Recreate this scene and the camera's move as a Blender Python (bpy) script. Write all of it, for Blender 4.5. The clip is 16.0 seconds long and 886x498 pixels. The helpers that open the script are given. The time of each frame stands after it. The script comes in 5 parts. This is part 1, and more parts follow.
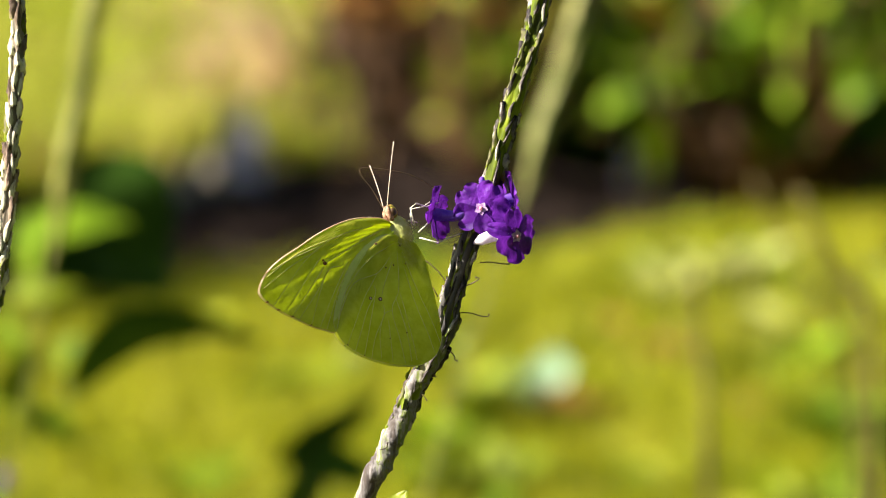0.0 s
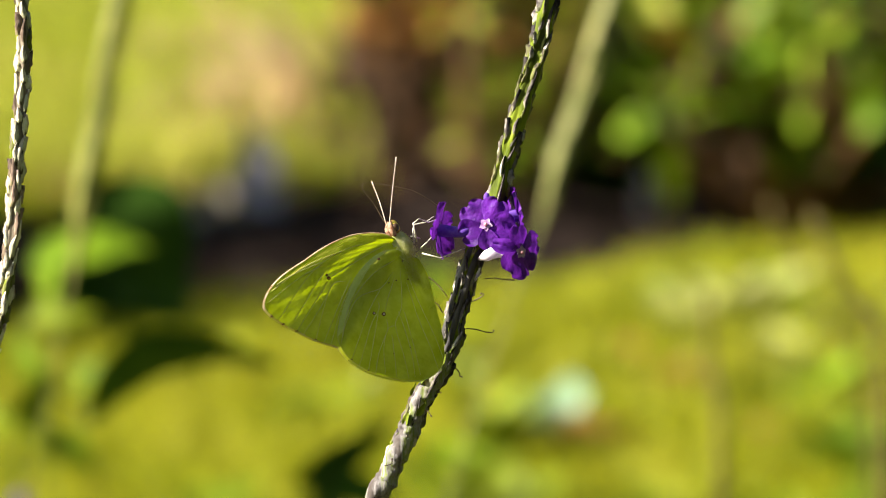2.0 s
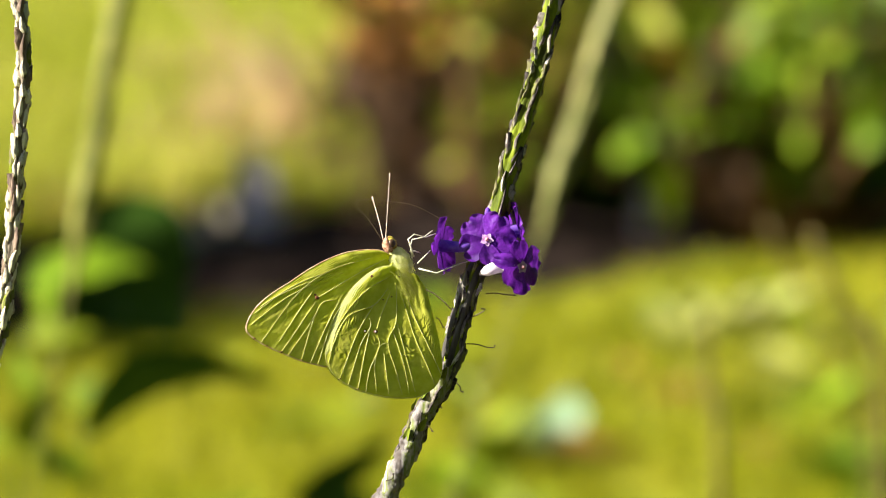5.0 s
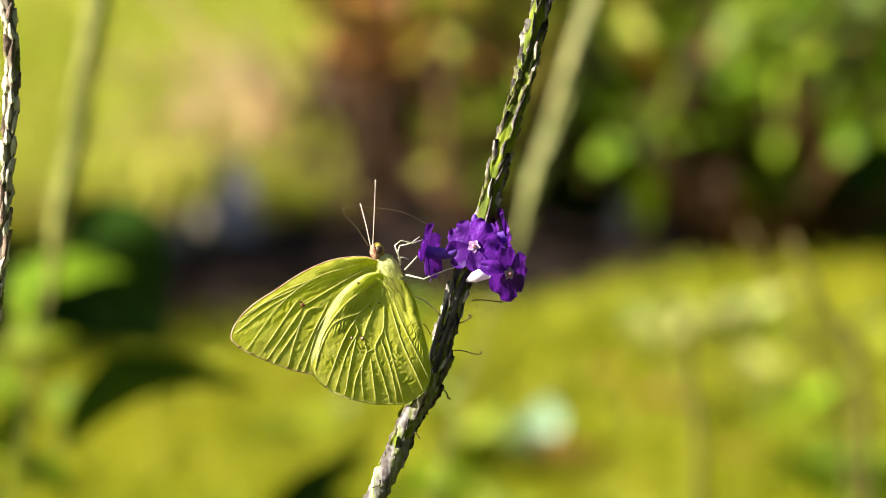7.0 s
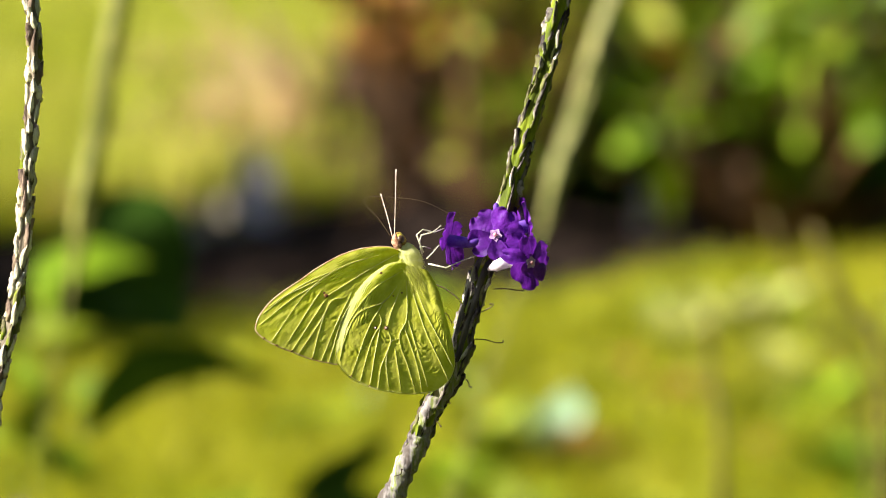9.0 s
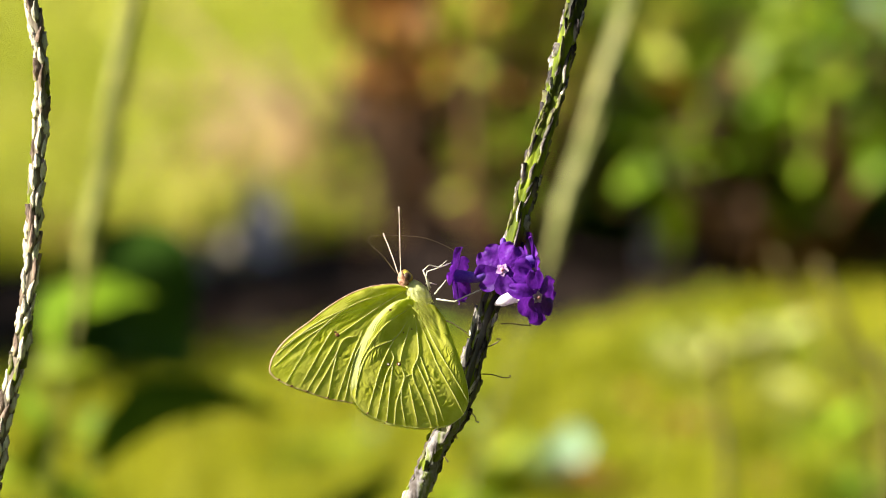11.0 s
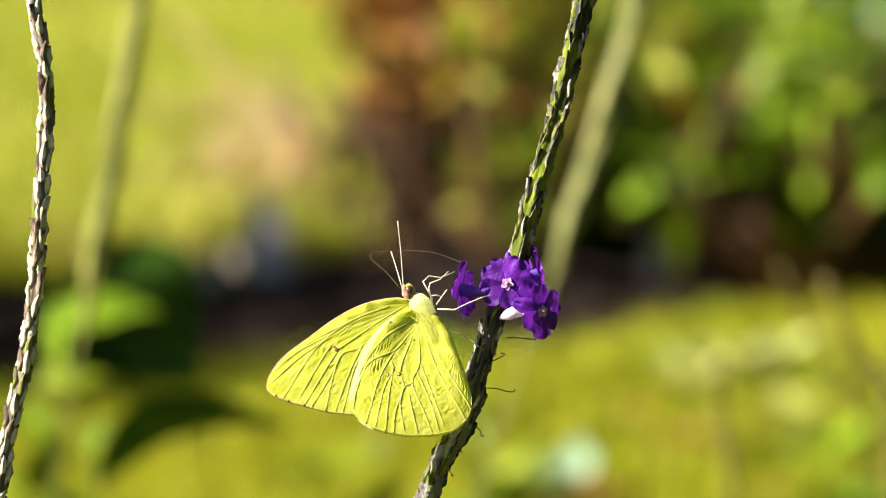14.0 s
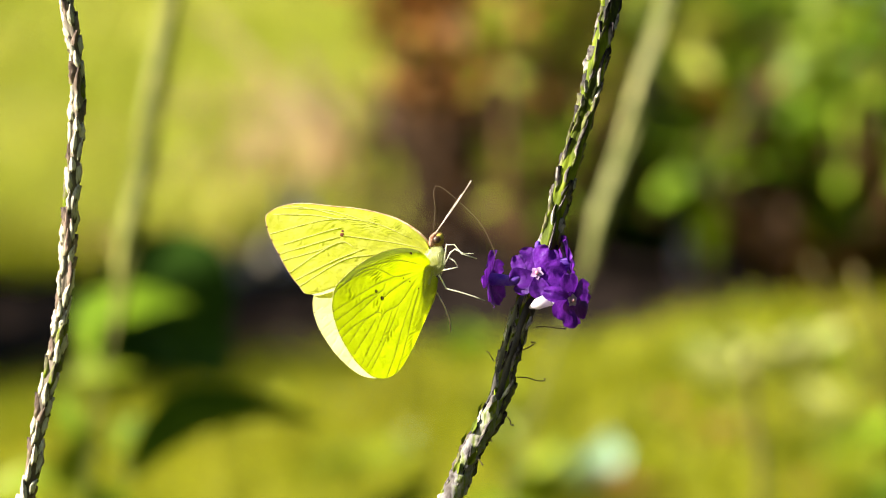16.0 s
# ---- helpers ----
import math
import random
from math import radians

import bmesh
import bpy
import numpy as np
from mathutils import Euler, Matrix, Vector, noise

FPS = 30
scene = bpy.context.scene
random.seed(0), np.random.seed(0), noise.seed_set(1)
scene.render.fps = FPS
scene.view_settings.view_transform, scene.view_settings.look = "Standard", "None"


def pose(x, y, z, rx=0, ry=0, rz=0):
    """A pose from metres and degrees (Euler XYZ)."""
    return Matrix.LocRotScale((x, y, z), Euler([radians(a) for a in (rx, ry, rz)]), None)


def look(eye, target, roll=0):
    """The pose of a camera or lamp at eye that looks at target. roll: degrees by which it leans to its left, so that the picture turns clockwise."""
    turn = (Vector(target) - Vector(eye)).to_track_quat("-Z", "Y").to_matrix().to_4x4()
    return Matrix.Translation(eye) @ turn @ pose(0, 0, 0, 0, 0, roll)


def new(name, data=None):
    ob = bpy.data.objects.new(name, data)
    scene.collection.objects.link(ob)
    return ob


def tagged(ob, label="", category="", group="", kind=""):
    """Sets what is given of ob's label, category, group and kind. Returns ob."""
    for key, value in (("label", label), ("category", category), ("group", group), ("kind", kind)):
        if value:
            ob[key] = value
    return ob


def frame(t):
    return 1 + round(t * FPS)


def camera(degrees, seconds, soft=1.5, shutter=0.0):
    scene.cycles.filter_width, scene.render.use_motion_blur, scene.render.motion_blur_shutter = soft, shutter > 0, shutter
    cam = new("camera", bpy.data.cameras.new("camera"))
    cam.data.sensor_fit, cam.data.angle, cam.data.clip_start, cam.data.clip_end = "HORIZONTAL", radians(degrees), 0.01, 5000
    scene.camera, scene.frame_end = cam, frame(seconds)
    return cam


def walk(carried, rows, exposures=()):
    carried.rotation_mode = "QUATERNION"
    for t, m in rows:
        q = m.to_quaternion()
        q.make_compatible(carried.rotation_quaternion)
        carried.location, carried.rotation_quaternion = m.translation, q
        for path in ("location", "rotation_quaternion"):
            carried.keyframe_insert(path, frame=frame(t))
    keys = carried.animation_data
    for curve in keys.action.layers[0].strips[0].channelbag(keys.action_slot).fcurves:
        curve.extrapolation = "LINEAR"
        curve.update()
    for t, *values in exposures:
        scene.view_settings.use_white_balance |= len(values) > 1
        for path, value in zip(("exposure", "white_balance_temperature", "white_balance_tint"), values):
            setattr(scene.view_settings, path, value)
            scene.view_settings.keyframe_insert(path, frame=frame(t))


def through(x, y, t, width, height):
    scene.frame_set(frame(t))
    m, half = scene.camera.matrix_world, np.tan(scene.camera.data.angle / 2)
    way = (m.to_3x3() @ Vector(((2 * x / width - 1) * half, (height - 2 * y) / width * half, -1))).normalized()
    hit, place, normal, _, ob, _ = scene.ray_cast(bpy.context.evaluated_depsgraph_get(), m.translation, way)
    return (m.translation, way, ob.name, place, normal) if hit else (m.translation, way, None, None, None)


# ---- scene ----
from mathutils.bvhtree import BVHTree
# ---- camera ----
LENS = 9.0                      # field of view across the picture
DIST = 1.158                    # from the eye to the flower spike
EYE0 = Vector((0.0, 0.0, 1.05))
TILT = 9.0                      # the camera looks down by this much
VIEW = Matrix.Translation(EYE0) @ pose(0, 0, 0, 90 - TILT, 0, 0)
# the upright sheet in which spike, flowers and butterfly stand: x right, y away, z up
RIGHT, AWAY, UP = Vector((1, 0, 0)), Vector((0, math.cos(radians(TILT)), -math.sin(radians(TILT)))), Vector((0, math.sin(radians(TILT)), math.cos(radians(TILT))))
SHEET = Matrix.Translation(EYE0 + AWAY * DIST) @ pose(0, 0, 0, -TILT, 0, 0)

cam = camera(LENS, 16.0, soft=1.1)
cam.data.dof.use_dof = True
cam.data.dof.focus_distance = DIST - 0.002
cam.data.dof.aperture_fstop = 21.0
cam.data.dof.aperture_blades = 0
# seconds, millimetres to the right and down, degrees turned right and down
DRIFT = [
    (0, 0.041, -3.259, -0.077, 0.545), (0.5, 0.283, -2.962, -0.115, 0.486), (1, 1.311, -2.233, -0.206, 0.437),
    (1.5, 2.359, -1.452, -0.214, 0.257), (2, 3.054, -0.764, -0.274, 0.258), (2.5, 3.394, -0.351, -0.379, 0.299),
    (3, 3.311, 0.015, -0.41, 0.229), (3.5, 3.261, 0.334, -0.346, 0.072), (4, 2.838, 0.073, -0.321, 0.085),
    (4.2, 2.724, -0.033, -0.293, 0.152), (6.3, 1.003, 0.591, -0.094, -0.135), (6.5, 0.89, 0.485, -0.009, -0.112),
    (7, -0.004, 0.003, 0, -0), (7.5, -1.116, -0.485, -0.077, 0.05), (8, -1.403, -0.642, -0.102, 0.058),
    (8.5, -0.751, -0.236, -0.051, -0.103), (9, -0.011, 0.421, -0.219, 0.094), (11.5, -0.485, 0.586, -0.284, -0.381),
    (12, -0.609, 0.534, -0.296, -0.458), (12.5, -0.547, 0.957, -0.272, -0.487), (13, -0.225, 1.108, -0.262, -0.442),
    (13.5, -0.217, 1.04, -0.289, -0.395), (14, -0.363, 0.624, -0.321, -0.414), (14.5, -0.63, 0.68, -0.422, -0.505),
    (15, -0.823, 1.006, -0.528, -0.463), (15.5, -0.685, 1.456, -0.644, -0.442), (16, -0.105, 1.93, -0.638, -0.368),
]
walk(cam, [(t, VIEW @ pose(r / 1000, -d / 1000, 0, 0, -a, 0) @ pose(0, 0, 0, -b, 0, 0)) for t, r, d, a, b in DRIFT], exposures=[(0, 1.86), (16, 1.86)])

# ---- light ----
SUN_WAY = Vector((-0.81, -0.13, 0.58)).normalized()      # towards the sun
elevation = math.asin(SUN_WAY.z)
world = bpy.data.worlds.new("sky")
world.use_nodes = True
scene.world = world
sky = world.node_tree.nodes.new("ShaderNodeTexSky")
sky.sky_type, sky.sun_disc, sky.sun_elevation, sky.sun_rotation = "NISHITA", False, elevation, math.atan2(SUN_WAY.x, SUN_WAY.y)
back = world.node_tree.nodes["Background"]
back.inputs["Strength"].default_value = 0.040
world.node_tree.links.new(sky.outputs[0], back.inputs["Color"])
lamp = bpy.data.lights.new("sun", "SUN")
lamp.energy, lamp.angle, lamp.color = 5.0, radians(0.53), (1.0, 0.93, 0.80)
sun = new("sun", lamp)
sun.matrix_basis = look(SUN_WAY * 30, (0, 0, 0))


# ---- materials ----
def material(name, colour, rough=0.6, spec=0.3, second=None, scale=40.0, mix=0.5, bump=0.0, bump_scale=200.0, through=0.0, through_colour=None, vary=0.0, detail=4.0, streak=None):
    """A surface of two colours mixed by a noise of that scale, with fine relief; through: the share of light that passes a thin leaf."""
    m = bpy.data.materials.new(name)
    m.use_nodes = True
    nt = m.node_tree
    n, ln = nt.nodes, nt.links
    b = n["Principled BSDF"]
    b.inputs["Roughness"].default_value = rough
    b.inputs["Specular IOR Level"].default_value = spec
    co = n.new("ShaderNodeTexCoord")
    src = co.outputs["Object"]
    if streak:
        mp = n.new("ShaderNodeMapping")
        mp.inputs["Scale"].default_value = streak
        ln.new(src, mp.inputs["Vector"])
        src = mp.outputs[0]
    noi = n.new("ShaderNodeTexNoise")
    noi.inputs["Scale"].default_value, noi.inputs["Detail"].default_value, noi.inputs["Roughness"].default_value = scale, detail, 0.6
    ln.new(src, noi.inputs["Vector"])
    ramp = n.new("ShaderNodeValToRGB")
    ramp.color_ramp.elements[0].position, ramp.color_ramp.elements[1].position = 0.5 - 0.16 / max(mix, 0.05) * 0.5, 0.5 + 0.16 / max(mix, 0.05) * 0.5
    ramp.color_ramp.elements[0].color = (*colour, 1)
    ramp.color_ramp.elements[1].color = (*(second or colour), 1)
    ln.new(noi.outputs["Fac"], ramp.inputs["Fac"])
    out = ramp.outputs["Color"]
    if vary:
        info = n.new("ShaderNodeObjectInfo")
        geo = n.new("ShaderNodeNewGeometry")
        add = n.new("ShaderNodeMath")
        add.operation = "ADD"
        ln.new(info.outputs["Random"], add.inputs[0])
        ln.new(geo.outputs["Random Per Island"], add.inputs[1])
        fr = n.new("ShaderNodeMath")
        fr.operation = "FRACT"
        ln.new(add.outputs[0], fr.inputs[0])
        mr = n.new("ShaderNodeMapRange")
        mr.inputs["To Min"].default_value, mr.inputs["To Max"].default_value = 1 - vary, 1 + vary
        ln.new(fr.outputs[0], mr.inputs["Value"])
        hs = n.new("ShaderNodeHueSaturation")
        ln.new(mr.outputs[0], hs.inputs["Value"])
        ln.new(out, hs.inputs["Color"])
        out = hs.outputs["Color"]
    ln.new(out, b.inputs["Base Color"])
    if bump:
        n2 = n.new("ShaderNodeTexNoise")
        n2.inputs["Scale"].default_value, n2.inputs["Detail"].default_value = bump_scale, 6
        ln.new(src, n2.inputs["Vector"])
        bp = n.new("ShaderNodeBump")
        bp.inputs["Strength"].default_value, bp.inputs["Distance"].default_value = bump, 0.35 / bump_scale
        ln.new(n2.outputs["Fac"], bp.inputs["Height"])
        ln.new(bp.outputs[0], b.inputs["Normal"])
    if through:
        tr = n.new("ShaderNodeBsdfTranslucent")
        if through_colour:
            mul = n.new("ShaderNodeMix")
            mul.data_type, mul.blend_type = "RGBA", "MULTIPLY"
            mul.inputs["Factor"].default_value = 1
            ln.new(out, mul.inputs["A"])
            mul.inputs["B"].default_value = (*through_colour, 1)
            ln.new(mul.outputs["Result"], tr.inputs["Color"])
        else:
            ln.new(out, tr.inputs["Color"])
        sh = n.new("ShaderNodeMixShader")
        sh.inputs["Fac"].default_value = through
        ln.new(b.outputs[0], sh.inputs[1])
        ln.new(tr.outputs[0], sh.inputs[2])
        ln.new(sh.outputs[0], n["Material Output"].inputs["Surface"])
    return m


WING = material("wing_under_scales", (0.61, 0.61, 0.055), 0.7, 0.03, (0.76, 0.74, 0.14), 300, 0.5, 0.5, 1400, 0.52, (0.68, 0.85, 0.002))
# paler leading edge, with the light on its bulge put into the colour
WING_PALE = material("wing_costal_scales", (0.70, 0.72, 0.24), 0.7, 0.1, (0.80, 0.80, 0.36), 400, 0.5, 0.5, 1500, 0.50, (0.80, 0.95, 0.02))
# upper-side yellow made paler: sunlight on the far wings is put in
WING_UP_LIT = material("wing_upper_lit_scales", (0.74, 0.72, 0.30), 0.65, 0.2, (0.82, 0.80, 0.42), 260, 0.5, 0.3, 1300, 0.46, (0.90, 0.97, 0.08))
VEIN = material("wing_vein", (0.74, 0.73, 0.28), 0.5, 0.3, (0.50, 0.48, 0.12), 300, 0.5, 0, 100, 0.1)
MARGIN = material("wing_margin", (0.74, 0.60, 0.36), 0.5, 0.3, (0.50, 0.27, 0.16), 700, 0.6)
SPOT_DARK = material("wing_spot_brown", (0.06, 0.022, 0.012), 0.6, 0.2, (0.16, 0.05, 0.02), 900, 0.5)
SPOT_PALE = material("wing_spot_silver", (0.75, 0.66, 0.55), 0.5, 0.3, (0.6, 0.5, 0.42), 900, 0.5)
FUR_WING = material("wing_root_hair", (0.62, 0.63, 0.13), 0.9, 0.1, (0.52, 0.53, 0.08), 900, 0.7)
FUR = material("thorax_fur", (0.76, 0.76, 0.40), 0.9, 0.1, (0.62, 0.64, 0.22), 900, 0.7, 0.8, 1800)
HEAD = material("head_scales", (0.42, 0.36, 0.05), 0.8, 0.2, (0.26, 0.15, 0.04), 900, 0.8, 0.8, 1800)
PALP = material("palp_scales", (0.46, 0.28, 0.19), 0.8, 0.2, (0.20, 0.08, 0.04), 1100, 0.8, 0.8, 1800)
EYE_M = material("compound_eye", (0.10, 0.05, 0.02), 0.4, 0.4, (0.03, 0.015, 0.010), 900, 0.6)
ANTENNA = material("antenna_pink", (0.80, 0.70, 0.56), 0.6, 0.3, (0.62, 0.44, 0.32), 900, 0.6)
LEG = material("leg_white", (0.72, 0.70, 0.58), 0.5, 0.3, (0.60, 0.58, 0.40), 700, 0.5)
PROBOSCIS = material("proboscis_brown", (0.13, 0.09, 0.045), 0.5, 0.3, (0.20, 0.14, 0.07), 700, 0.5)
PETAL = material("petal_violet", (0.060, 0.006, 0.170), 0.5, 0.2, (0.155, 0.018, 0.37), 420, 0.6, 0.8, 1500, 0.32, None, 0.18)
THROAT = material("flower_throat", (0.27, 0.12, 0.36), 0.6, 0.2, (0.50, 0.34, 0.54), 900, 0.6)
PISTIL = material("flower_pistil", (0.72, 0.22, 0.30), 0.6, 0.2, (0.80, 0.45, 0.45), 900, 0.6)
TUBE_M = material("flower_tube", (0.15, 0.05, 0.48), 0.6, 0.2, (0.25, 0.12, 0.55), 500, 0.6, 0, 100, 0.3)
TUBE_W = material("flower_tube_white", (0.82, 0.78, 0.80), 0.6, 0.2, (0.72, 0.64, 0.76), 500, 0.6, 0, 100, 0.3)
SPIKE = material("spike_green", (0.05, 0.085, 0.007), 0.5, 0.35, (0.11, 0.15, 0.015), 190, 0.5, 0.7, 900, 0, None, 0, 5, (1, 1, 0.3))
def rachis_material():
    """Ridged stem skin: green, bleached and dark streaks running along it."""
    m = material("rachis_skin", (0.10, 0.17, 0.012), 0.65, 0.12, (0.2, 0.3, 0.03), 160, 0.5, 0.9, 700, 0, None, 0, 5, (1, 1, 0.25))
    n = m.node_tree.nodes
    r = [x for x in n if x.type == "VALTORGB"][0].color_ramp
    r.elements[0].position, r.elements[1].position = 0.34, 0.64
    r.elements[0].color, r.elements[1].color = (0.020, 0.022, 0.010, 1), (0.22, 0.26, 0.06, 1)
    for p, c in ((0.42, (0.05, 0.065, 0.006)), (0.50, (0.10, 0.135, 0.007)), (0.57, (0.18, 0.225, 0.012)), (0.61, (0.21, 0.25, 0.02))):
        e = r.elements.new(p)
        e.color = (*c, 1)
    return m


RACHIS = rachis_material()


def woody_material():
    """Weathered stem: grey and cream streaks with a little green and brown."""
    m = material("woody_stem", (0.3, 0.3, 0.3), 0.7, 0.2, (0.2, 0.2, 0.2), 230, 0.5, 1.0, 900, 0, None, 0, 6, (1, 1, 0.16))
    r = [x for x in m.node_tree.nodes if x.type == "VALTORGB"][0].color_ramp
    r.elements[0].position, r.elements[1].position = 0.32, 0.72
    r.elements[0].color, r.elements[1].color = (0.05, 0.035, 0.025, 1), (0.46, 0.42, 0.31, 1)
    for p, c in ((0.42, (0.10, 0.085, 0.08)), (0.48, (0.25, 0.23, 0.23)), (0.53, (0.15, 0.19, 0.03)), (0.58, (0.34, 0.32, 0.26))):
        r.elements.new(p).color = (*c, 1)
    return m


WOODY = woody_material()


def bract_material(name, stops, vary):
    """Colour runs from the foot of the scale to its tip, broken by noise."""
    m = material(name, (0.5, 0.5, 0.5), 0.72, 0.10, None, 900, 0.6, 1.0, 1100, 0, None, vary, 5, (1.5, .45, 1))
    n, ln = m.node_tree.nodes, m.node_tree.links
    ramp = [x for x in n if x.type == "VALTORGB"][0]
    noi = [x for x in n if x.type == "TEX_NOISE" and x.inputs["Scale"].default_value == 900][0]
    co = [x for x in n if x.type == "TEX_COORD"][0]
    sep = n.new("ShaderNodeSeparateXYZ")
    ln.new(co.outputs["Object"], sep.inputs[0])
    mul = n.new("ShaderNodeMath")
    mul.operation = "MULTIPLY_ADD"
    mul.inputs[1].default_value, mul.inputs[2].default_value = 1 / 0.0056, -1.25
    ln.new(sep.outputs["Y"], mul.inputs[0])
    ad = n.new("ShaderNodeMath")
    ad.operation = "MULTIPLY_ADD"
    ad.inputs[1].default_value = 2.6
    ln.new(noi.outputs["Fac"], ad.inputs[0])
    ln.new(mul.outputs[0], ad.inputs[2])
    ln.new(ad.outputs[0], ramp.inputs["Fac"])
    r = ramp.color_ramp
    r.elements[0].position, r.elements[1].position = 0.0, 1.0
    r.elements[0].color, r.elements[1].color = (*stops[0], 1), (*stops[-1], 1)
    for k, c in enumerate(stops[1:-1]):
        r.elements.new((k + 1) / (len(stops) - 1)).color = (*c, 1)
    return m


# dark copy of the rachis skin: the butterfly's shadow is in the colour
RACHIS_SHADED = material("rachis_shaded", (0.030, 0.026, 0.026), 0.65, 0.25, (0.13, 0.12, 0.105), 240, 0.6, 1.0, 800, 0, None, 0, 5, (1, 1, 0.2))
BRACT_G = bract_material("bract_green", ((0.11, 0.145, 0.008), (0.16, 0.20, 0.012), (0.20, 0.19, 0.09), (0.05, 0.04, 0.035)), 0.35)
BRACT_D = bract_material("bract_dark", ((0.12, 0.15, 0.012), (0.19, 0.17, 0.14), (0.075, 0.062, 0.062), (0.012, 0.009, 0.010)), 0.45)
BRACT_B = bract_material("bract_brown", ((0.18, 0.15, 0.08), (0.27, 0.20, 0.15), (0.17, 0.12, 0.09), (0.05, 0.035, 0.03)), 0.4)
BRACT_C = bract_material("bract_cream", ((0.10, 0.08, 0.05), (0.56, 0.54, 0.34), (0.60, 0.57, 0.44), (0.22, 0.15, 0.13)), 0.25)
BRACT_W = bract_material("bract_bleached", ((0.12, 0.16, 0.015), (0.48, 0.46, 0.37), (0.34, 0.30, 0.27), (0.035, 0.026, 0.027)), 0.35)
# brown and dark, so that the gaps between cream scales stay dark
RACHIS_GAP = material("rachis_gap_brown", (0.24, 0.20, 0.15), 0.65, 0.15, (0.08, 0.065, 0.045), 260, 0.6, 0.9, 700, 0, None, 0, 5, (1, 1, 0.3))
HAIR = material("dry_style", (0.05, 0.035, 0.022), 0.5, 0.3, (0.14, 0.10, 0.06), 500, 0.6)
LEAF_M = material("leaf_green", (0.115, 0.165, 0.003), 0.5, 0.3, (0.20, 0.235, 0.006), 60, 0.6, 0.5, 260, 0.06, (1.0, 1.0, 0.45), 0.2)
# shaded copy of the leaf greens: the shade is put into the colour
LEAF_SHADED = material("leaf_shaded_green", (0.018, 0.050, 0.003), 0.7, 0.1, (0.034, 0.075, 0.005), 60, 0.6, 0.5, 260, 0.06, None, 0.3)
LEAF_MID = material("leaf_mid_green", (0.074, 0.130, 0.003), 0.6, 0.12, (0.125, 0.190, 0.005), 60, 0.6, 0.5, 260, 0.12, (1.0, 1.0, 0.45), 0.2)
LEAF_FAR = material("shrub_leaf", (0.09, 0.19, 0.007), 0.5, 0.2, (0.22, 0.30, 0.016), 12, 0.6, 0, 260, 0.32, (1.0, 1.0, 0.5), 0.6)
LEAF_PALE = material("silvery_leaf", (0.20, 0.32, 0.19), 0.5, 0.3, (0.27, 0.38, 0.25), 30, 0.6, 0, 260, 0.2, None, 0.2)
LEAF_LIME = material("lime_leaf", (0.27, 0.31, 0.016), 0.5, 0.15, (0.38, 0.38, 0.045), 30, 0.6, 0, 260, 0.3, None, 0.3)
LEAF_FRESH = material("fresh_green_leaf", (0.15, 0.24, 0.010), 0.5, 0.15, (0.25, 0.32, 0.028), 30, 0.6, 0, 260, 0.3, None, 0.4)
LEAF_BRIGHT = material("pale_lime_leaf", (0.46, 0.48, 0.13), 0.5, 0.3, (0.56, 0.55, 0.22), 30, 0.6, 0, 260, 0.25, None, 0.2)
LEAF_RUST = material("rusty_leaf", (0.36, 0.165, 0.032), 0.65, 0.2, (0.19, 0.085, 0.022), 30, 0.6, 0, 260, 0.2, None, 0.5)
LEAF_BROWN = material("brown_leaf", (0.085, 0.042, 0.018), 0.7, 0.2, (0.035, 0.020, 0.012), 30, 0.6, 0, 260, 0.15, None, 0.6)
FARSPIKE_G = material("spike_olive", (0.10, 0.115, 0.014), 0.6, 0.2, (0.23, 0.225, 0.05), 120, 0.6, 0.6, 600)
FARSPIKE = material("spike_pale", (0.115, 0.135, 0.025), 0.6, 0.25, (0.27, 0.255, 0.085), 120, 0.6, 0.6, 600)
BARK = material("bark_brown", (0.13, 0.064, 0.027), 0.9, 0.1, (0.055, 0.031, 0.018), 26, 0.6, 0.9, 90, 0, None, 0, 6, (1, 1, 0.25))
TWIG = material("dry_twig", (0.10, 0.06, 0.032), 0.8, 0.1, (0.05, 0.03, 0.018), 40, 0.6, 0.5, 200, 0, None, 0.4)
# darker than real mulch: part of the bed's shade is in the colour
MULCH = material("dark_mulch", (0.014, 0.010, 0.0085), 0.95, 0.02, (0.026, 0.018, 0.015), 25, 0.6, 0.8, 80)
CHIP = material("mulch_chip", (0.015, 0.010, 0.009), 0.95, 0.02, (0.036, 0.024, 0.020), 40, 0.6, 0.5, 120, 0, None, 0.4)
STONE_TAN = material("tan_stone", (0.26, 0.22, 0.17), 0.85, 0.15, (0.17, 0.145, 0.12), 12, 0.6, 0.6, 60, 0, None, 0.3)
STONE = material("grey_stone", (0.42, 0.38, 0.44), 0.85, 0.15, (0.28, 0.25, 0.31), 12, 0.6, 0.6, 60, 0, None, 0.3)
GRASS = material("grass_blade", (0.217, 0.243, 0.004), 0.5, 0.15, (0.335, 0.325, 0.019), 5, 0.6, 0, 100, 0.4, None, 0.35)
MEADOW = material("meadow_blade", (0.285, 0.325, 0.022), 0.5, 0.15, (0.41, 0.405, 0.06), 4, 0.6, 0, 100, 0.35, None, 0.25)
STALK = material("dry_stalk", (0.07, 0.05, 0.012), 0.7, 0.2, (0.13, 0.10, 0.03), 40, 0.6, 0.4, 200)
HEDGE = material("hedge_leaf", (0.018, 0.040, 0.008), 0.6, 0.3, (0.035, 0.06, 0.012), 6, 0.6, 0, 100, 0.05, None, 0.4)
STRAW = material("dry_straw", (0.55, 0.41, 0.23), 0.7, 0.2, (0.45, 0.30, 0.14), 20, 0.6, 0, 100, 0.25, None, 0.25)


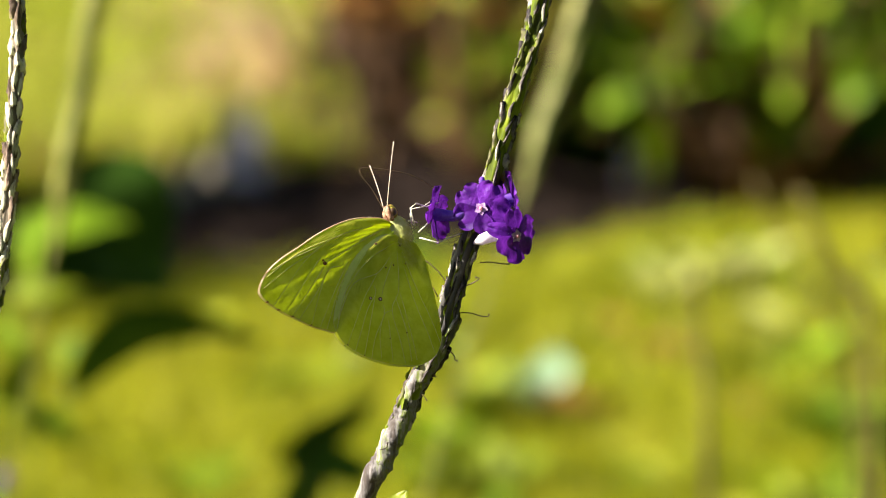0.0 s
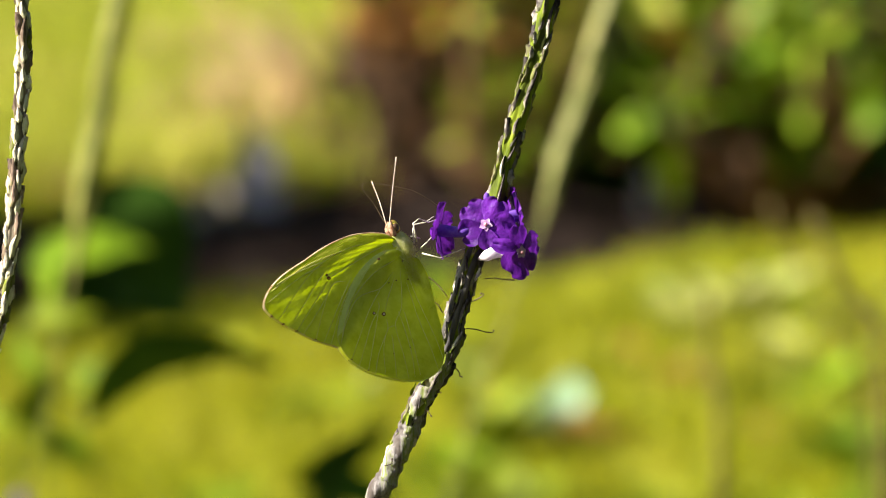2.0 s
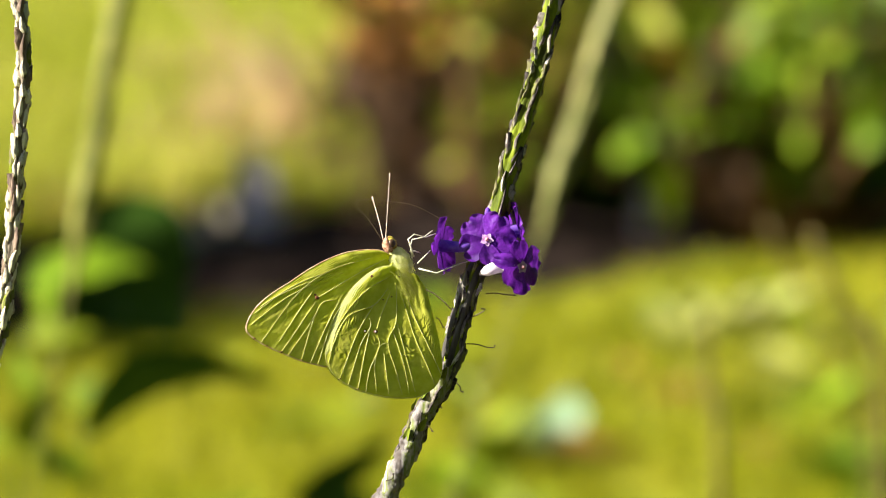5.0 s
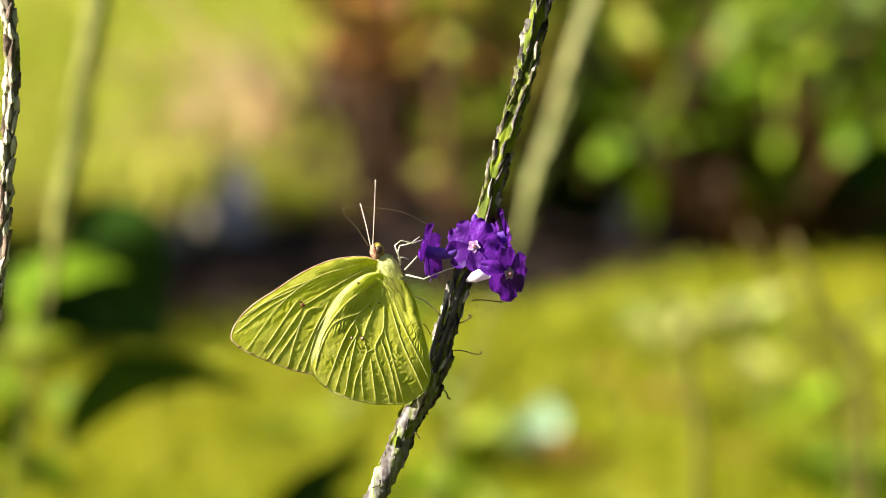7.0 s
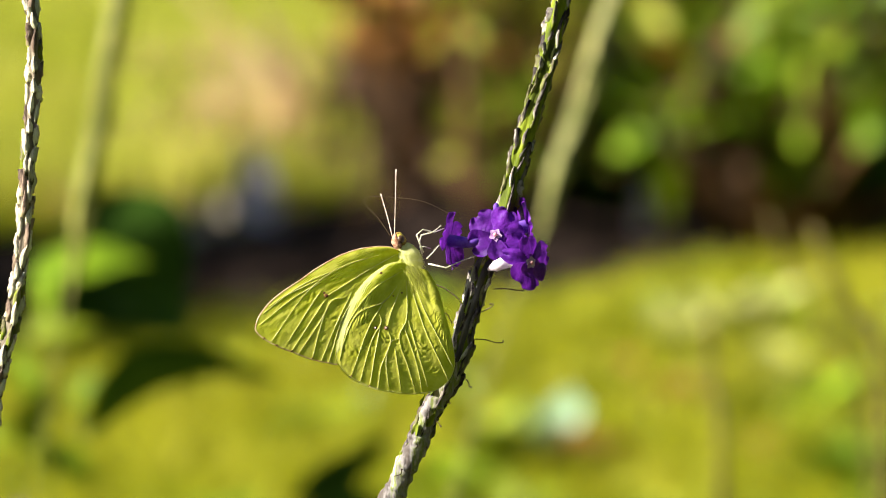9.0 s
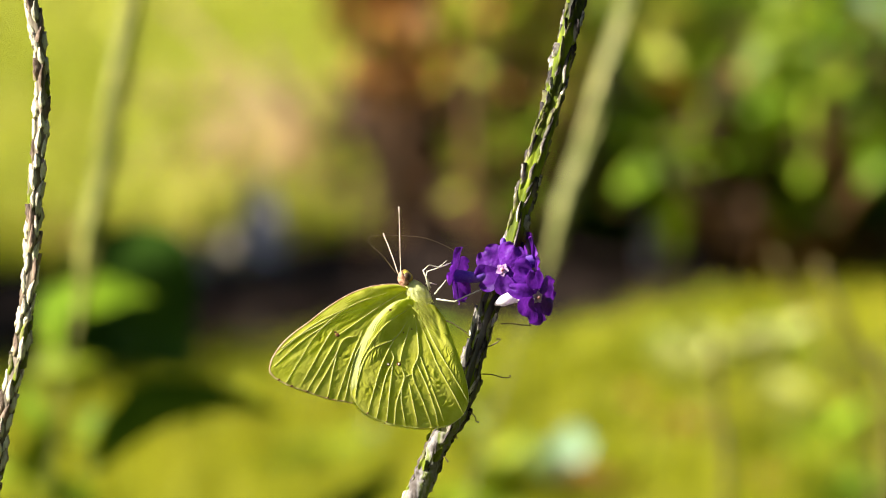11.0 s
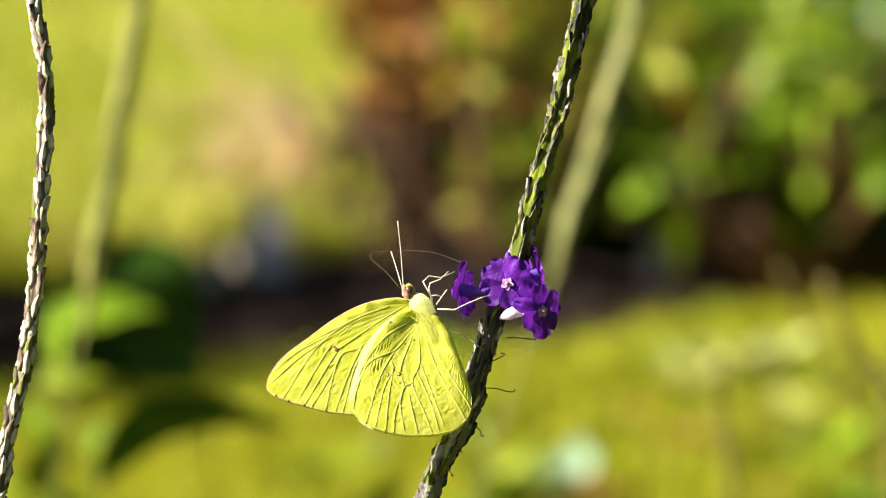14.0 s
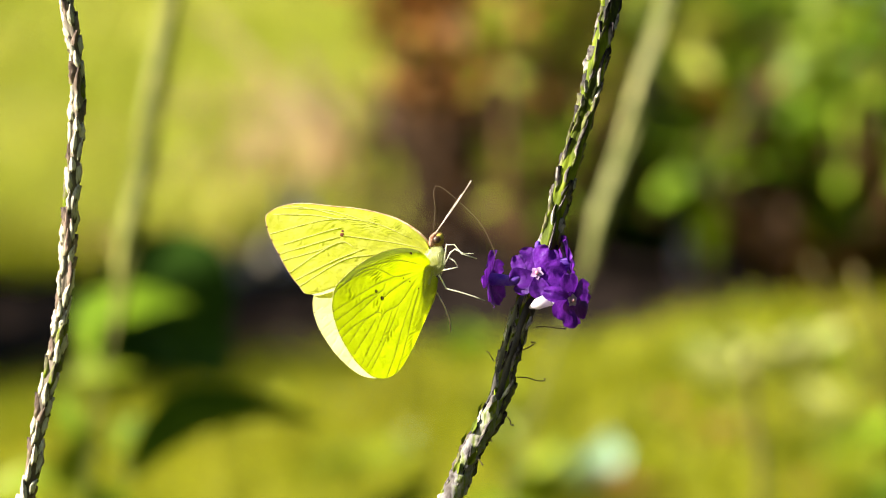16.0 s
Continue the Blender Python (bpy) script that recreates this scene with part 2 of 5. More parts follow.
def ground_material():
    m = bpy.data.materials.new("lawn_ground")
    m.use_nodes = True
    n, ln = m.node_tree.nodes, m.node_tree.links
    b = n["Principled BSDF"]
    b.inputs["Roughness"].default_value = 0.9
    b.inputs["Specular IOR Level"].default_value = 0.1
    co = n.new("ShaderNodeTexCoord")
    cols = []
    for sc, lo, hi, c0, c1 in ((9.0, 0.40, 0.62, (0.13, 0.15, 0.005), (0.26, 0.255, 0.010)), (30.0, 0.35, 0.65, (0.09, 0.13, 0.004), (0.32, 0.30, 0.02))):
        noi = n.new("ShaderNodeTexNoise")
        noi.inputs["Scale"].default_value, noi.inputs["Detail"].default_value = sc, 5
        ln.new(co.outputs["Object"], noi.inputs["Vector"])
        r = n.new("ShaderNodeValToRGB")
        r.color_ramp.elements[0].position, r.color_ramp.elements[1].position = lo, hi
        r.color_ramp.elements[0].color, r.color_ramp.elements[1].color = (*c0, 1), (*c1, 1)
        ln.new(noi.outputs["Fac"], r.inputs["Fac"])
        cols.append((r, noi))
    mix = n.new("ShaderNodeMix")
    mix.data_type = "RGBA"
    mix.inputs["Factor"].default_value = 0.45
    ln.new(cols[0][0].outputs[0], mix.inputs["A"])
    ln.new(cols[1][0].outputs[0], mix.inputs["B"])
    ln.new(mix.outputs["Result"], b.inputs["Base Color"])
    bp = n.new("ShaderNodeBump")
    bp.inputs["Distance"].default_value = 0.02
    ln.new(cols[1][1].outputs["Fac"], bp.inputs["Height"])
    ln.new(bp.outputs[0], b.inputs["Normal"])
    return m


LAWN = ground_material()


# ---- builders ----
MATRICES = {}


def thing(name, m, label, category, group="", kind=""):
    ob = new(name)
    ob.empty_display_size = 0.01
    ob.matrix_basis = m
    MATRICES[ob] = m.copy()
    return tagged(ob, label, category, group, kind)


def finish(bm, mat, name, smooth=True):
    me = bpy.data.meshes.new(name)
    for f in bm.faces:
        f.smooth = smooth
    bm.to_mesh(me)
    bm.free()
    me.materials.append(mat)
    return me


def part(name, bm, mat, parent, label="", local=False, smooth=True):
    """One mesh under a thing or part; the bmesh is in world metres, or in the thing's own space if local."""
    m = MATRICES[parent]
    if not local:
        bm.transform(m.inverted())
    ob = new(name, finish(bm, mat, name, smooth))
    ob.parent = parent
    MATRICES[ob] = m
    return tagged(ob, label)


def smooth_line(pts, steps=6):
    """Catmull-Rom through the points."""
    pts = [Vector(p) for p in pts]
    q = [pts[0] * 2 - pts[1], *pts, pts[-1] * 2 - pts[-2]]
    out = []
    for i in range(1, len(q) - 2):
        a, b, c, d = q[i - 1:i + 3]
        for k in range(steps):
            t = k / steps
            out.append(0.5 * (2 * b + (c - a) * t + (2 * a - 5 * b + 4 * c - d) * t * t + (3 * b - a - 3 * c + d) * t ** 3))
    return out + [pts[-1]]


def tube(line, radius, sides=8, bm=None, rough=0.0, cap=True):
    """A round rod along a line; radius is a number or a function of 0..1."""
    bm = bm or bmesh.new()
    n = len(line)
    rings = []
    side = None
    for i, p in enumerate(line):
        d = (line[min(i + 1, n - 1)] - line[max(i - 1, 0)]).normalized()
        if side is None:
            side = d.cross(Vector((0.31, 0.9, 0.2))).normalized()
        side = (side - d * side.dot(d)).normalized()
        up = d.cross(side)
        r = radius(i / (n - 1)) if callable(radius) else radius
        ring = []
        for k in range(sides):
            a = 2 * math.pi * k / sides
            rr = r * (1 + rough * noise.noise(Vector((math.cos(a) * 2, math.sin(a) * 2, i * 0.35))))
            ring.append(bm.verts.new(p + (side * math.cos(a) + up * math.sin(a)) * rr))
        rings.append(ring)
    for a, b in zip(rings, rings[1:]):
        for k in range(sides):
            bm.faces.new((a[k], a[(k + 1) % sides], b[(k + 1) % sides], b[k]))
    if cap:
        bm.faces.new(rings[0][::-1])
        bm.faces.new(rings[-1])
    return bm


def ball(centre, radii, bm=None, turn=None, u=16, v=10, rough=0.0, seed=0):
    bm = bm or bmesh.new()
    m = Matrix.Translation(centre) @ (turn or Matrix()) @ Matrix.Diagonal((*radii, 1))
    made = bmesh.ops.create_uvsphere(bm, u_segments=u, v_segments=v, radius=1.0)["verts"]
    for w in made:
        if rough:
            w.co *= 1 + rough * noise.noise(w.co * 2.3 + Vector((seed, 0, 0)))
        w.co = m @ w.co
    return bm


def leaf(length, width, bm=None, m=None, droop=0.25, fold=0.25, wave=0.0, nu=8, nv=3, point=1.0, seed=0.0):
    """A leaf that starts at the origin and runs along +y, face up: midrib groove, drooping tip, wavy margin."""
    bm = bm or bmesh.new()
    m = m or Matrix()
    grid = []
    for i in range(nu + 1):
        t = i / nu
        w = width * 0.5 * math.sin(math.pi * min(1, t ** 0.8)) ** 0.8 * (1 - 0.25 * t * point) if 0 < t < 1 else width * 0.02
        row = []
        for j in range(-nv, nv + 1):
            s = j / nv
            x = w * s
            z = abs(s) * w * fold - droop * length * t * t + wave * width * math.sin(9 * t + 2.5 * s + seed) * abs(s)
            y = length * t * (1 - 0.25 * droop * t)
            row.append(bm.verts.new(m @ Vector((x, y, z))))
        grid.append(row)
    for a, b in zip(grid, grid[1:]):
        for k in range(2 * nv):
            bm.faces.new((a[k], a[k + 1], b[k + 1], b[k]))
    return bm


def sheet(x, z, y=0.0):
    """A point of the upright sheet, in millimetres."""
    return SHEET @ Vector((x / 1000, y / 1000, z / 1000))


def along(x, z, depth):
    """A point at that depth from the eye, seen where (x, z) of the sheet is seen."""
    k = depth / DIST
    return EYE0 + AWAY * depth + RIGHT * (x / 1000 * k) + UP * (z / 1000 * k)


def lawn_point(x, z):
    """Where the line of sight through (x, z) of the sheet meets the lawn."""
    way = AWAY * DIST + RIGHT * (x / 1000) + UP * (z / 1000)
    return EYE0 + way * (-EYE0.z / way.z)


def rot_to(d, up=(0, 0, 1)):
    """A turn that brings +y to d and keeps +z near up."""
    y = Vector(d).normalized()
    x = y.cross(Vector(up))
    x = x.normalized() if x.length > 1e-6 else Vector((1, 0, 0))
    z = x.cross(y)
    return Matrix((x, y, z)).transposed().to_4x4()


# ---- ground ----
def ground():
    bm = bmesh.new()
    xs = [-400, -60, -12, -4, *[-1.6 + 0.16 * i for i in range(21)], 4, 12, 60, 400]
    ys = [-400, -60, -10, 0, 2, *[3.4 + 0.2 * i for i in range(36)], 14, 20, 60, 400]
    grid = [[bm.verts.new((x, y, 0.012 * noise.noise(Vector((x * 2.2, y * 2.2, 0))) if abs(x) < 3 and 2 < y < 11 else 0)) for x in xs] for y in ys]
    for a, b in zip(grid, grid[1:]):
        for k in range(len(xs) - 1):
            bm.faces.new((a[k], a[k + 1], b[k + 1], b[k]))
    ob = new("ground", finish(bm, LAWN, "ground"))
    tagged(ob, "sunlit yellow-green lawn running to the horizon", "lawn", kind="structure")


def bed_front(x):
    return 6.19 + 0.55 * min(x, 0) + 0.52 * max(x, 0) - 0.10 * math.exp(-((x - .13) / .12) ** 2) + 0.05 * math.sin(5 * x)


# runs far back at right, dark ground in place of shade behind the shrubs
def bed_back(x):
    s = min(1, max(0, (x - .0) / .22))
    return 6.72 + 0.35 * min(x + .1, 0) + 4.2 * s * s * (3 - 2 * s) + 0.05 * math.sin(4 * x + 1)


def bed():
    bm = bmesh.new()
    nx, ny = 90, 30
    grid = []
    for i in range(nx + 1):
        x = -1.5 + 3.0 * i / nx
        row = []
        for j in range(ny + 1):
            t = j / ny
            y = bed_front(x) * (1 - t) + bed_back(x) * t
            h = 0.045 * math.sin(math.pi * t) ** 0.6 + (0.018 * noise.noise(Vector((x * 9, y * 9, 3))) if 0 < j < ny else -0.02)
            row.append(bm.verts.new((x, y, h)))
        grid.append(row)
    for a, b in zip(grid, grid[1:]):
        for k in range(ny):
            bm.faces.new((a[k], b[k], b[k + 1], a[k + 1]))
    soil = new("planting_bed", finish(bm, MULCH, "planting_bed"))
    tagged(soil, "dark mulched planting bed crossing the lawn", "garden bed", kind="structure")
    rng = random.Random(3)
    bm = bmesh.new()
    for _ in range(900):
        x = rng.uniform(-0.9, 0.9)
        t = rng.uniform(0.04, 0.96)
        y = bed_front(x) * (1 - t) + bed_back(x) * t
        h = 0.045 * math.sin(math.pi * t) ** 0.6 + 0.006
        m = Matrix.Translation((x, y, h)) @ Euler((rng.uniform(-.5, .5), rng.uniform(-.5, .5), rng.uniform(0, 6.3))).to_matrix().to_4x4() @ Matrix.Diagonal((rng.uniform(.006, .012), rng.uniform(.015, .035), .004, 1))
        bmesh.ops.create_cube(bm, size=1.0, matrix=m)
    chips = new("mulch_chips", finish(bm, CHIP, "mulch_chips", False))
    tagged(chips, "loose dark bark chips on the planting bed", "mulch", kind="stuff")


def near_bed():
    """An unseen dark bed under the spikes, added to cut light bouncing off the lawn."""
    bm = bmesh.new()
    nx, ny = 40, 24
    grid = [[bm.verts.new((-1.8 + 3.6 * i / nx, -.6 + 3.5 * j / ny, 0.05 * (math.sin(math.pi * i / nx) * math.sin(math.pi * j / ny)) ** .4 - .012 + 0.02 * noise.noise(Vector((i * .9, j * .9, 4))))) for i in range(nx + 1)] for j in range(ny + 1)]
    for a, b in zip(grid, grid[1:]):
        for k in range(nx):
            bm.faces.new((a[k], a[k + 1], b[k + 1], b[k]))
    tagged(new("unseen_dark_bed", finish(bm, MULCH, "unseen_dark_bed")), "unseen dark bed added under the flower spikes to cut bounced light", "garden bed", kind="structure")


def hedge(name, x0, y0, x1, y1, height, seed):
    """An unseen hedge, added round the view to cut sky light: a dense core clothed with leaves."""
    rng = random.Random(seed)
    bm = bmesh.new()
    n = 24
    d = Vector((x1 - x0, y1 - y0, 0))
    s = Vector((-d.y, d.x, 0)).normalized() * .35
    rows = []
    for i in range(n + 1):
        p = Vector((x0, y0, 0)) + d * (i / n)
        rows.append([bm.verts.new(p + s * w + Vector((0, 0, h * height)) + Vector((noise.noise(p * 1.7 + Vector((w, h, 0))), noise.noise(p * 1.7 + Vector((0, w, h + 3))), 0)) * .12) for w, h in ((-1, 0), (-1, .5), (-.8, .95), (0, 1.0), (.8, .95), (1, .5), (1, 0))])
    for a, b in zip(rows, rows[1:]):
        for k in range(6):
            bm.faces.new((a[k], a[k + 1], b[k + 1], b[k]))
    bm.faces.new(rows[0])
    bm.faces.new(rows[-1][::-1])
    for _ in range(2600):
        p = Vector((x0, y0, 0)) + d * rng.random() + s * rng.choice((-1, 1)) * rng.uniform(.9, 1.15) + Vector((0, 0, rng.uniform(.02, 1.02) * height))
        m = Matrix.Translation(p) @ Euler((rng.uniform(-1, 1), rng.uniform(-1, 1), rng.uniform(0, 6.3))).to_matrix().to_4x4()
        l = rng.uniform(.08, .16)
        leaf(l, l * .5, bm, m, .2, .2, 0, 2, 1)
    tagged(new(name, finish(bm, HEDGE, name)), "tall dark green hedge added out of view to cut sky light", "hedge", kind="structure")


def scatter_mesh(name, mat, verts, faces, label, category, kind="stuff"):
    me = bpy.data.meshes.new(name)
    me.from_pydata(verts, [], faces)
    me.materials.append(mat)
    return tagged(new(name, me), label, category, kind=kind)


def grass():
    rng = random.Random(11)
    verts, faces = [], []
    for _ in range(60000):
        y = rng.uniform(4.3, 9.6)
        x = rng.uniform(-1, 1) * (0.11 * y + 0.12)
        if bed_front(x) - 0.01 < y < bed_back(x) + 0.01:
            continue
        patch = 0.5 + 0.5 * noise.noise(Vector((x * 3, y * 3, 7)))
        h = rng.uniform(0.02, 0.05) * (0.6 + 0.8 * patch)
        a, lean, w = rng.uniform(0, 6.283), rng.uniform(0.1, 0.8), rng.uniform(0.0012, 0.0026)
        dx, dy = math.cos(a), math.sin(a)
        k = len(verts)
        verts += [(x - dy * w, y + dx * w, -0.005), (x + dy * w, y - dx * w, -0.005),
                  (x + dx * lean * h * .4 + dy * w * .8, y + dy * lean * h * .4 - dx * w * .8, h * .6), (x + dx * lean * h * .4 - dy * w * .8, y + dy * lean * h * .4 + dx * w * .8, h * .6),
                  (x + dx * lean * h, y + dy * lean * h, h * (1 - 0.25 * lean))]
        faces += [(k, k + 1, k + 2, k + 3), (k + 3, k + 2, k + 4)]
    scatter_mesh("grass", GRASS, verts, faces, "short yellow-green lawn grass in full sun", "grass")


def meadow():
    rng = random.Random(12)
    verts, faces = [], []
    for _ in range(26000):
        y = rng.uniform(6.8, 10.4)
        x = rng.uniform(-1, .35) * (0.11 * y + 0.15)
        if y < bed_back(x) + 0.02:
            continue
        h = rng.uniform(0.04, 0.11)
        a, lean, w = rng.uniform(0, 6.283), rng.uniform(0.1, 0.9), rng.uniform(0.002, 0.0045)
        dx, dy = math.cos(a), math.sin(a)
        k = len(verts)
        verts += [(x - dy * w, y + dx * w, -0.005), (x + dy * w, y - dx * w, -0.005),
                  (x + dx * lean * h * .4 + dy * w * .8, y + dy * lean * h * .4 - dx * w * .8, h * .6), (x + dx * lean * h * .4 - dy * w * .8, y + dy * lean * h * .4 + dx * w * .8, h * .6),
                  (x + dx * lean * h, y + dy * lean * h, h * (1 - 0.25 * lean))]
        faces += [(k, k + 1, k + 2, k + 3), (k + 3, k + 2, k + 4)]
    scatter_mesh("meadow_grass", MEADOW, verts, faces, "taller pale lime grass in sun behind the bed", "grass")


def stalk(pts, depth, radius, label):
    """A bare dry stalk that stands on the lawn and leans."""
    line = [along(x, z, depth) for x, z in pts]
    root = line[-1] + (line[-1] - line[-2]) * .4
    root.z = -.02
    line = smooth_line([*line, line[-1].lerp(root, .5), root], 6)[::-1]
    bm = tube(line, lambda u: radius * (1 - .5 * u), 10, None, .15)
    bm.transform(Matrix.Translation(-root))
    ob = new("dry_stalk", finish(bm, STALK, "dry_stalk"))
    ob.location = root
    tagged(ob, label, "plant stalk", "dry stalks")


def reed(x0, z0, x1, z1, mat, label):
    """One long, broad, channelled blade rising from the lawn and leaning."""
    base = lawn_point(x0, z0)
    depth = (base - EYE0).dot(AWAY)
    tip = along(x1, z1, depth)
    line = smooth_line([base - Vector((0, 0, .02)), base.lerp(tip, .35) + Vector((.006, 0, .02)), base.lerp(tip, .7) + Vector((.005, 0, .015)), tip], 6)
    bm = bmesh.new()
    prev = None
    for k, p in enumerate(line):
        u = k / (len(line) - 1)
        w = .018 * (1 - .7 * u)
        cur = [bm.verts.new(p - base + Vector((w * s, .3 * w * abs(s), 0))) for s in (-1, 0, 1)]
        if prev:
            for q in range(2):
                bm.faces.new((prev[q], prev[q + 1], cur[q + 1], cur[q]))
        prev = cur
    ob = new("reed_blade", finish(bm, mat, "reed_blade"))
    ob.location = base
    tagged(ob, label, "grass blade", "reed blades")


def tuft(x, z, height, spread, count, mat, label, seed, name="dry_grass_tuft", category="grass tuft", width=0.003):
    """A tuft of long blades that stands on the lawn where (x, z) of the sheet is seen."""
    base = lawn_point(x, z)
    t = thing(name, Matrix.Translation(base), label, category)
    rng = random.Random(seed)
    bm = bmesh.new()
    for _ in range(count):
        a, lean, h = rng.uniform(0, 6.283), rng.uniform(0.1, 1.0) * spread, height * rng.uniform(0.5, 1)
        o = base + Vector((rng.gauss(0, .012), rng.gauss(0, .012), -0.004))
        d = Vector((math.cos(a), math.sin(a), 0))
        s = Vector((-d.y, d.x, 0)) * width * rng.uniform(0.6, 1.3)
        prev = None
        for k in range(5):
            u = k / 4
            p = o + d * lean * u * u + Vector((0, 0, h * (u - 0.25 * u * u * lean / max(height, .01))))
            w = 1 - 0.85 * u
            cur = (bm.verts.new(p - s * w), bm.verts.new(p + s * w))
            if prev:
                bm.faces.new((prev[0], prev[1], cur[1], cur[0]))
            prev = cur
    part("foliage", bm, mat, t)
    return t


def rosette(x, z, size, count, mat, label, seed, name="low_weed", category="weed", lift=0.5):
    """Broad leaves spreading from one crown on the lawn."""
    base = lawn_point(x, z)
    t = thing(name, Matrix.Translation(base), label, category)
    rng = random.Random(seed)
    for i in range(count):
        a = 2 * math.pi * i / count + rng.uniform(-.3, .3)
        l = size * rng.uniform(.7, 1.1)
        m = Matrix.Translation(base + Vector((0, 0, 0.002))) @ Matrix.Rotation(a, 4, "Z") @ Matrix.Rotation(lift * rng.uniform(.7, 1.3), 4, "X")
        part("leaf", leaf(l, l * 0.62, None, m, 0.3, 0.2, 0.04, 7, 2, 0.4, i), mat, t)
    return t


def fallen_leaf(x, z, size, turn, seed):
    base = lawn_point(x, z) + Vector((0, 0, 0.022))
    bm = leaf(size, size * 0.55, None, Matrix.Translation(base) @ Matrix.Rotation(turn, 4, "Z") @ Matrix.Rotation(0.25, 4, "X"), 0.2, 0.35, 0.08, 8, 3, 0.8, seed)
    ob = new("fallen_leaf", finish(bm, LEAF_RUST, "fallen_leaf"))
    tagged(ob, "dry rusty-brown leaf lying on the lawn", "leaf", "fallen leaves")
    b = ob.data
    b.transform(Matrix.Translation(-base))
    ob.location = base


def stone(x, z, w, h, seed, label, mat=None):
    base = lawn_point(x, z)
    bm = ball((0, 0, h * 0.42), (w / 2, w / 2.2, h * 0.58), None, None, 18, 12, 0.30, seed)
    ob = new("stone", finish(bm, mat or STONE, "stone"))
    ob.location = base
    tagged(ob, label, "stone", "stones of the planting bed")


# ---- tree and shrubs behind ----
def tree():
    base = lawn_point(-9.76, 3.02)
    t = thing("tree", Matrix.Translation(base), "tree with a rough reddish-brown trunk in the planting bed", "tree")
    line = smooth_line([base + Vector(v) for v in ((0, 0, -0.03), (0.004, 0, 0.10), (-0.008, 0.01, 0.25), (-0.012, 0.03, 0.5), (0.03, 0.05, 1.1), (0.02, 0.08, 1.9), (0.06, 0.1, 2.8))], 9)
    bm = tube(line, lambda u: 0.024 * (1 - 0.3 * u) + 0.02 * math.exp(-u * 40), 22, None, 0.22)
    part("trunk", bm, BARK, t)
    rng = random.Random(5)
    ends = []
    for i in range(9):
        k = int(len(line) * (0.62 + 0.035 * i))
        p = line[min(k, len(line) - 2)]
        a = i * 2.4
        d = Vector((math.cos(a), math.sin(a), 0))
        l = rng.uniform(0.6, 1.0)
        limb = smooth_line([p, p + d * l * .4 + Vector((0, 0, .2)), p + d * l + Vector((0, 0, .55))], 6)
        part("limb", tube(limb, lambda u: 0.022 * (1 - 0.75 * u), 8, None, 0.15), BARK, t)
        ends.append(limb)
    bm = bmesh.new()
    for limb in ends:
        for _ in range(260):
            p = limb[rng.randint(5, len(limb) - 1)] + Vector((rng.gauss(0, .16), rng.gauss(0, .16), rng.gauss(.05, .13)))
            m = Matrix.Translation(p) @ Euler((rng.uniform(-1, 1), rng.uniform(-1, 1), rng.uniform(0, 6.3))).to_matrix().to_4x4()
            leaf(rng.uniform(.06, .10), rng.uniform(.03, .05), bm, m, 0.25, 0.2, 0, 3, 1)
    part("crown", bm, LEAF_FAR, t)


def shrub(x, z, label, clumps, mats, seed, size=(.05, .09), name="shrub"):
    """Woody stems from the bed with leaves gathered in clumps; clumps: (right, up, away) from the base, radius, leaves, material."""
    shrub_at(lawn_point(x, z), label, clumps, mats, seed, size, name)


def shrub_at(base, label, clumps, mats, seed, size=(.05, .09), name="shrub"):
    t = thing(name, Matrix.Translation(base), label, "shrub")
    rng = random.Random(seed)
    for dx, dz, dy, r, n, mi in clumps:
        c = base + Vector((dx, dy, dz))
        foot = base + Vector((rng.uniform(-.02, .02), rng.uniform(-.02, .02), -0.02))
        mid = foot.lerp(c, .5) + Vector((rng.uniform(-.03, .03), rng.uniform(-.03, .03), -.01 + .04 * rng.random()))
        part("branch", tube(smooth_line([foot, mid, c, c + Vector((0, 0, r * .5))], 6), lambda u: 0.007 * (1 - 0.7 * u) + 0.002, 8, None, 0.2), BARK, t)
        bm = bmesh.new()
        for _ in range(n):
            d = Vector((rng.gauss(0, 1), rng.gauss(0, 1), rng.gauss(0, .8))).normalized() * r * rng.random() ** .5
            l = rng.uniform(*size)
            m = Matrix.Translation(c + d) @ rot_to(d + Vector((0, 0, rng.uniform(-.02, .05))), (rng.gauss(0, .5), rng.gauss(0, .5), 1)) @ Matrix.Rotation(rng.uniform(-.6, .6), 4, "Y")
            leaf(l, l * rng.uniform(.45, .7), bm, m, rng.uniform(.1, .4), .2, .03, 5, 2, .6, rng.random() * 6)
        part("foliage", bm, mats[mi], t)


def twiggy(x, z, label, height, count, seed, lean=(0, 0), mat=None):
    """A dry shrub of many thin bare twigs."""
    base = lawn_point(x, z)
    t = thing("dry_shrub", Matrix.Translation(base), label, "shrub")
    rng = random.Random(seed)
    for _ in range(count):
        a = rng.uniform(0, 6.283)
        d = Vector((math.cos(a) * .25 + lean[0], math.sin(a) * .25 + lean[1], 1)) * height * rng.uniform(.6, 1.1)
        o = base + Vector((rng.gauss(0, .012), rng.gauss(0, .012), -.01))
        p = [o, o + d * .4 + Vector((rng.gauss(0, .01), rng.gauss(0, .01), 0)), o + d + Vector((rng.gauss(0, .03), rng.gauss(0, .03), 0))]
        part("twig", tube(smooth_line(p, 4), lambda u: 0.004 * (1 - .8 * u) + .0006, 6, None, .2), mat or TWIG, t)


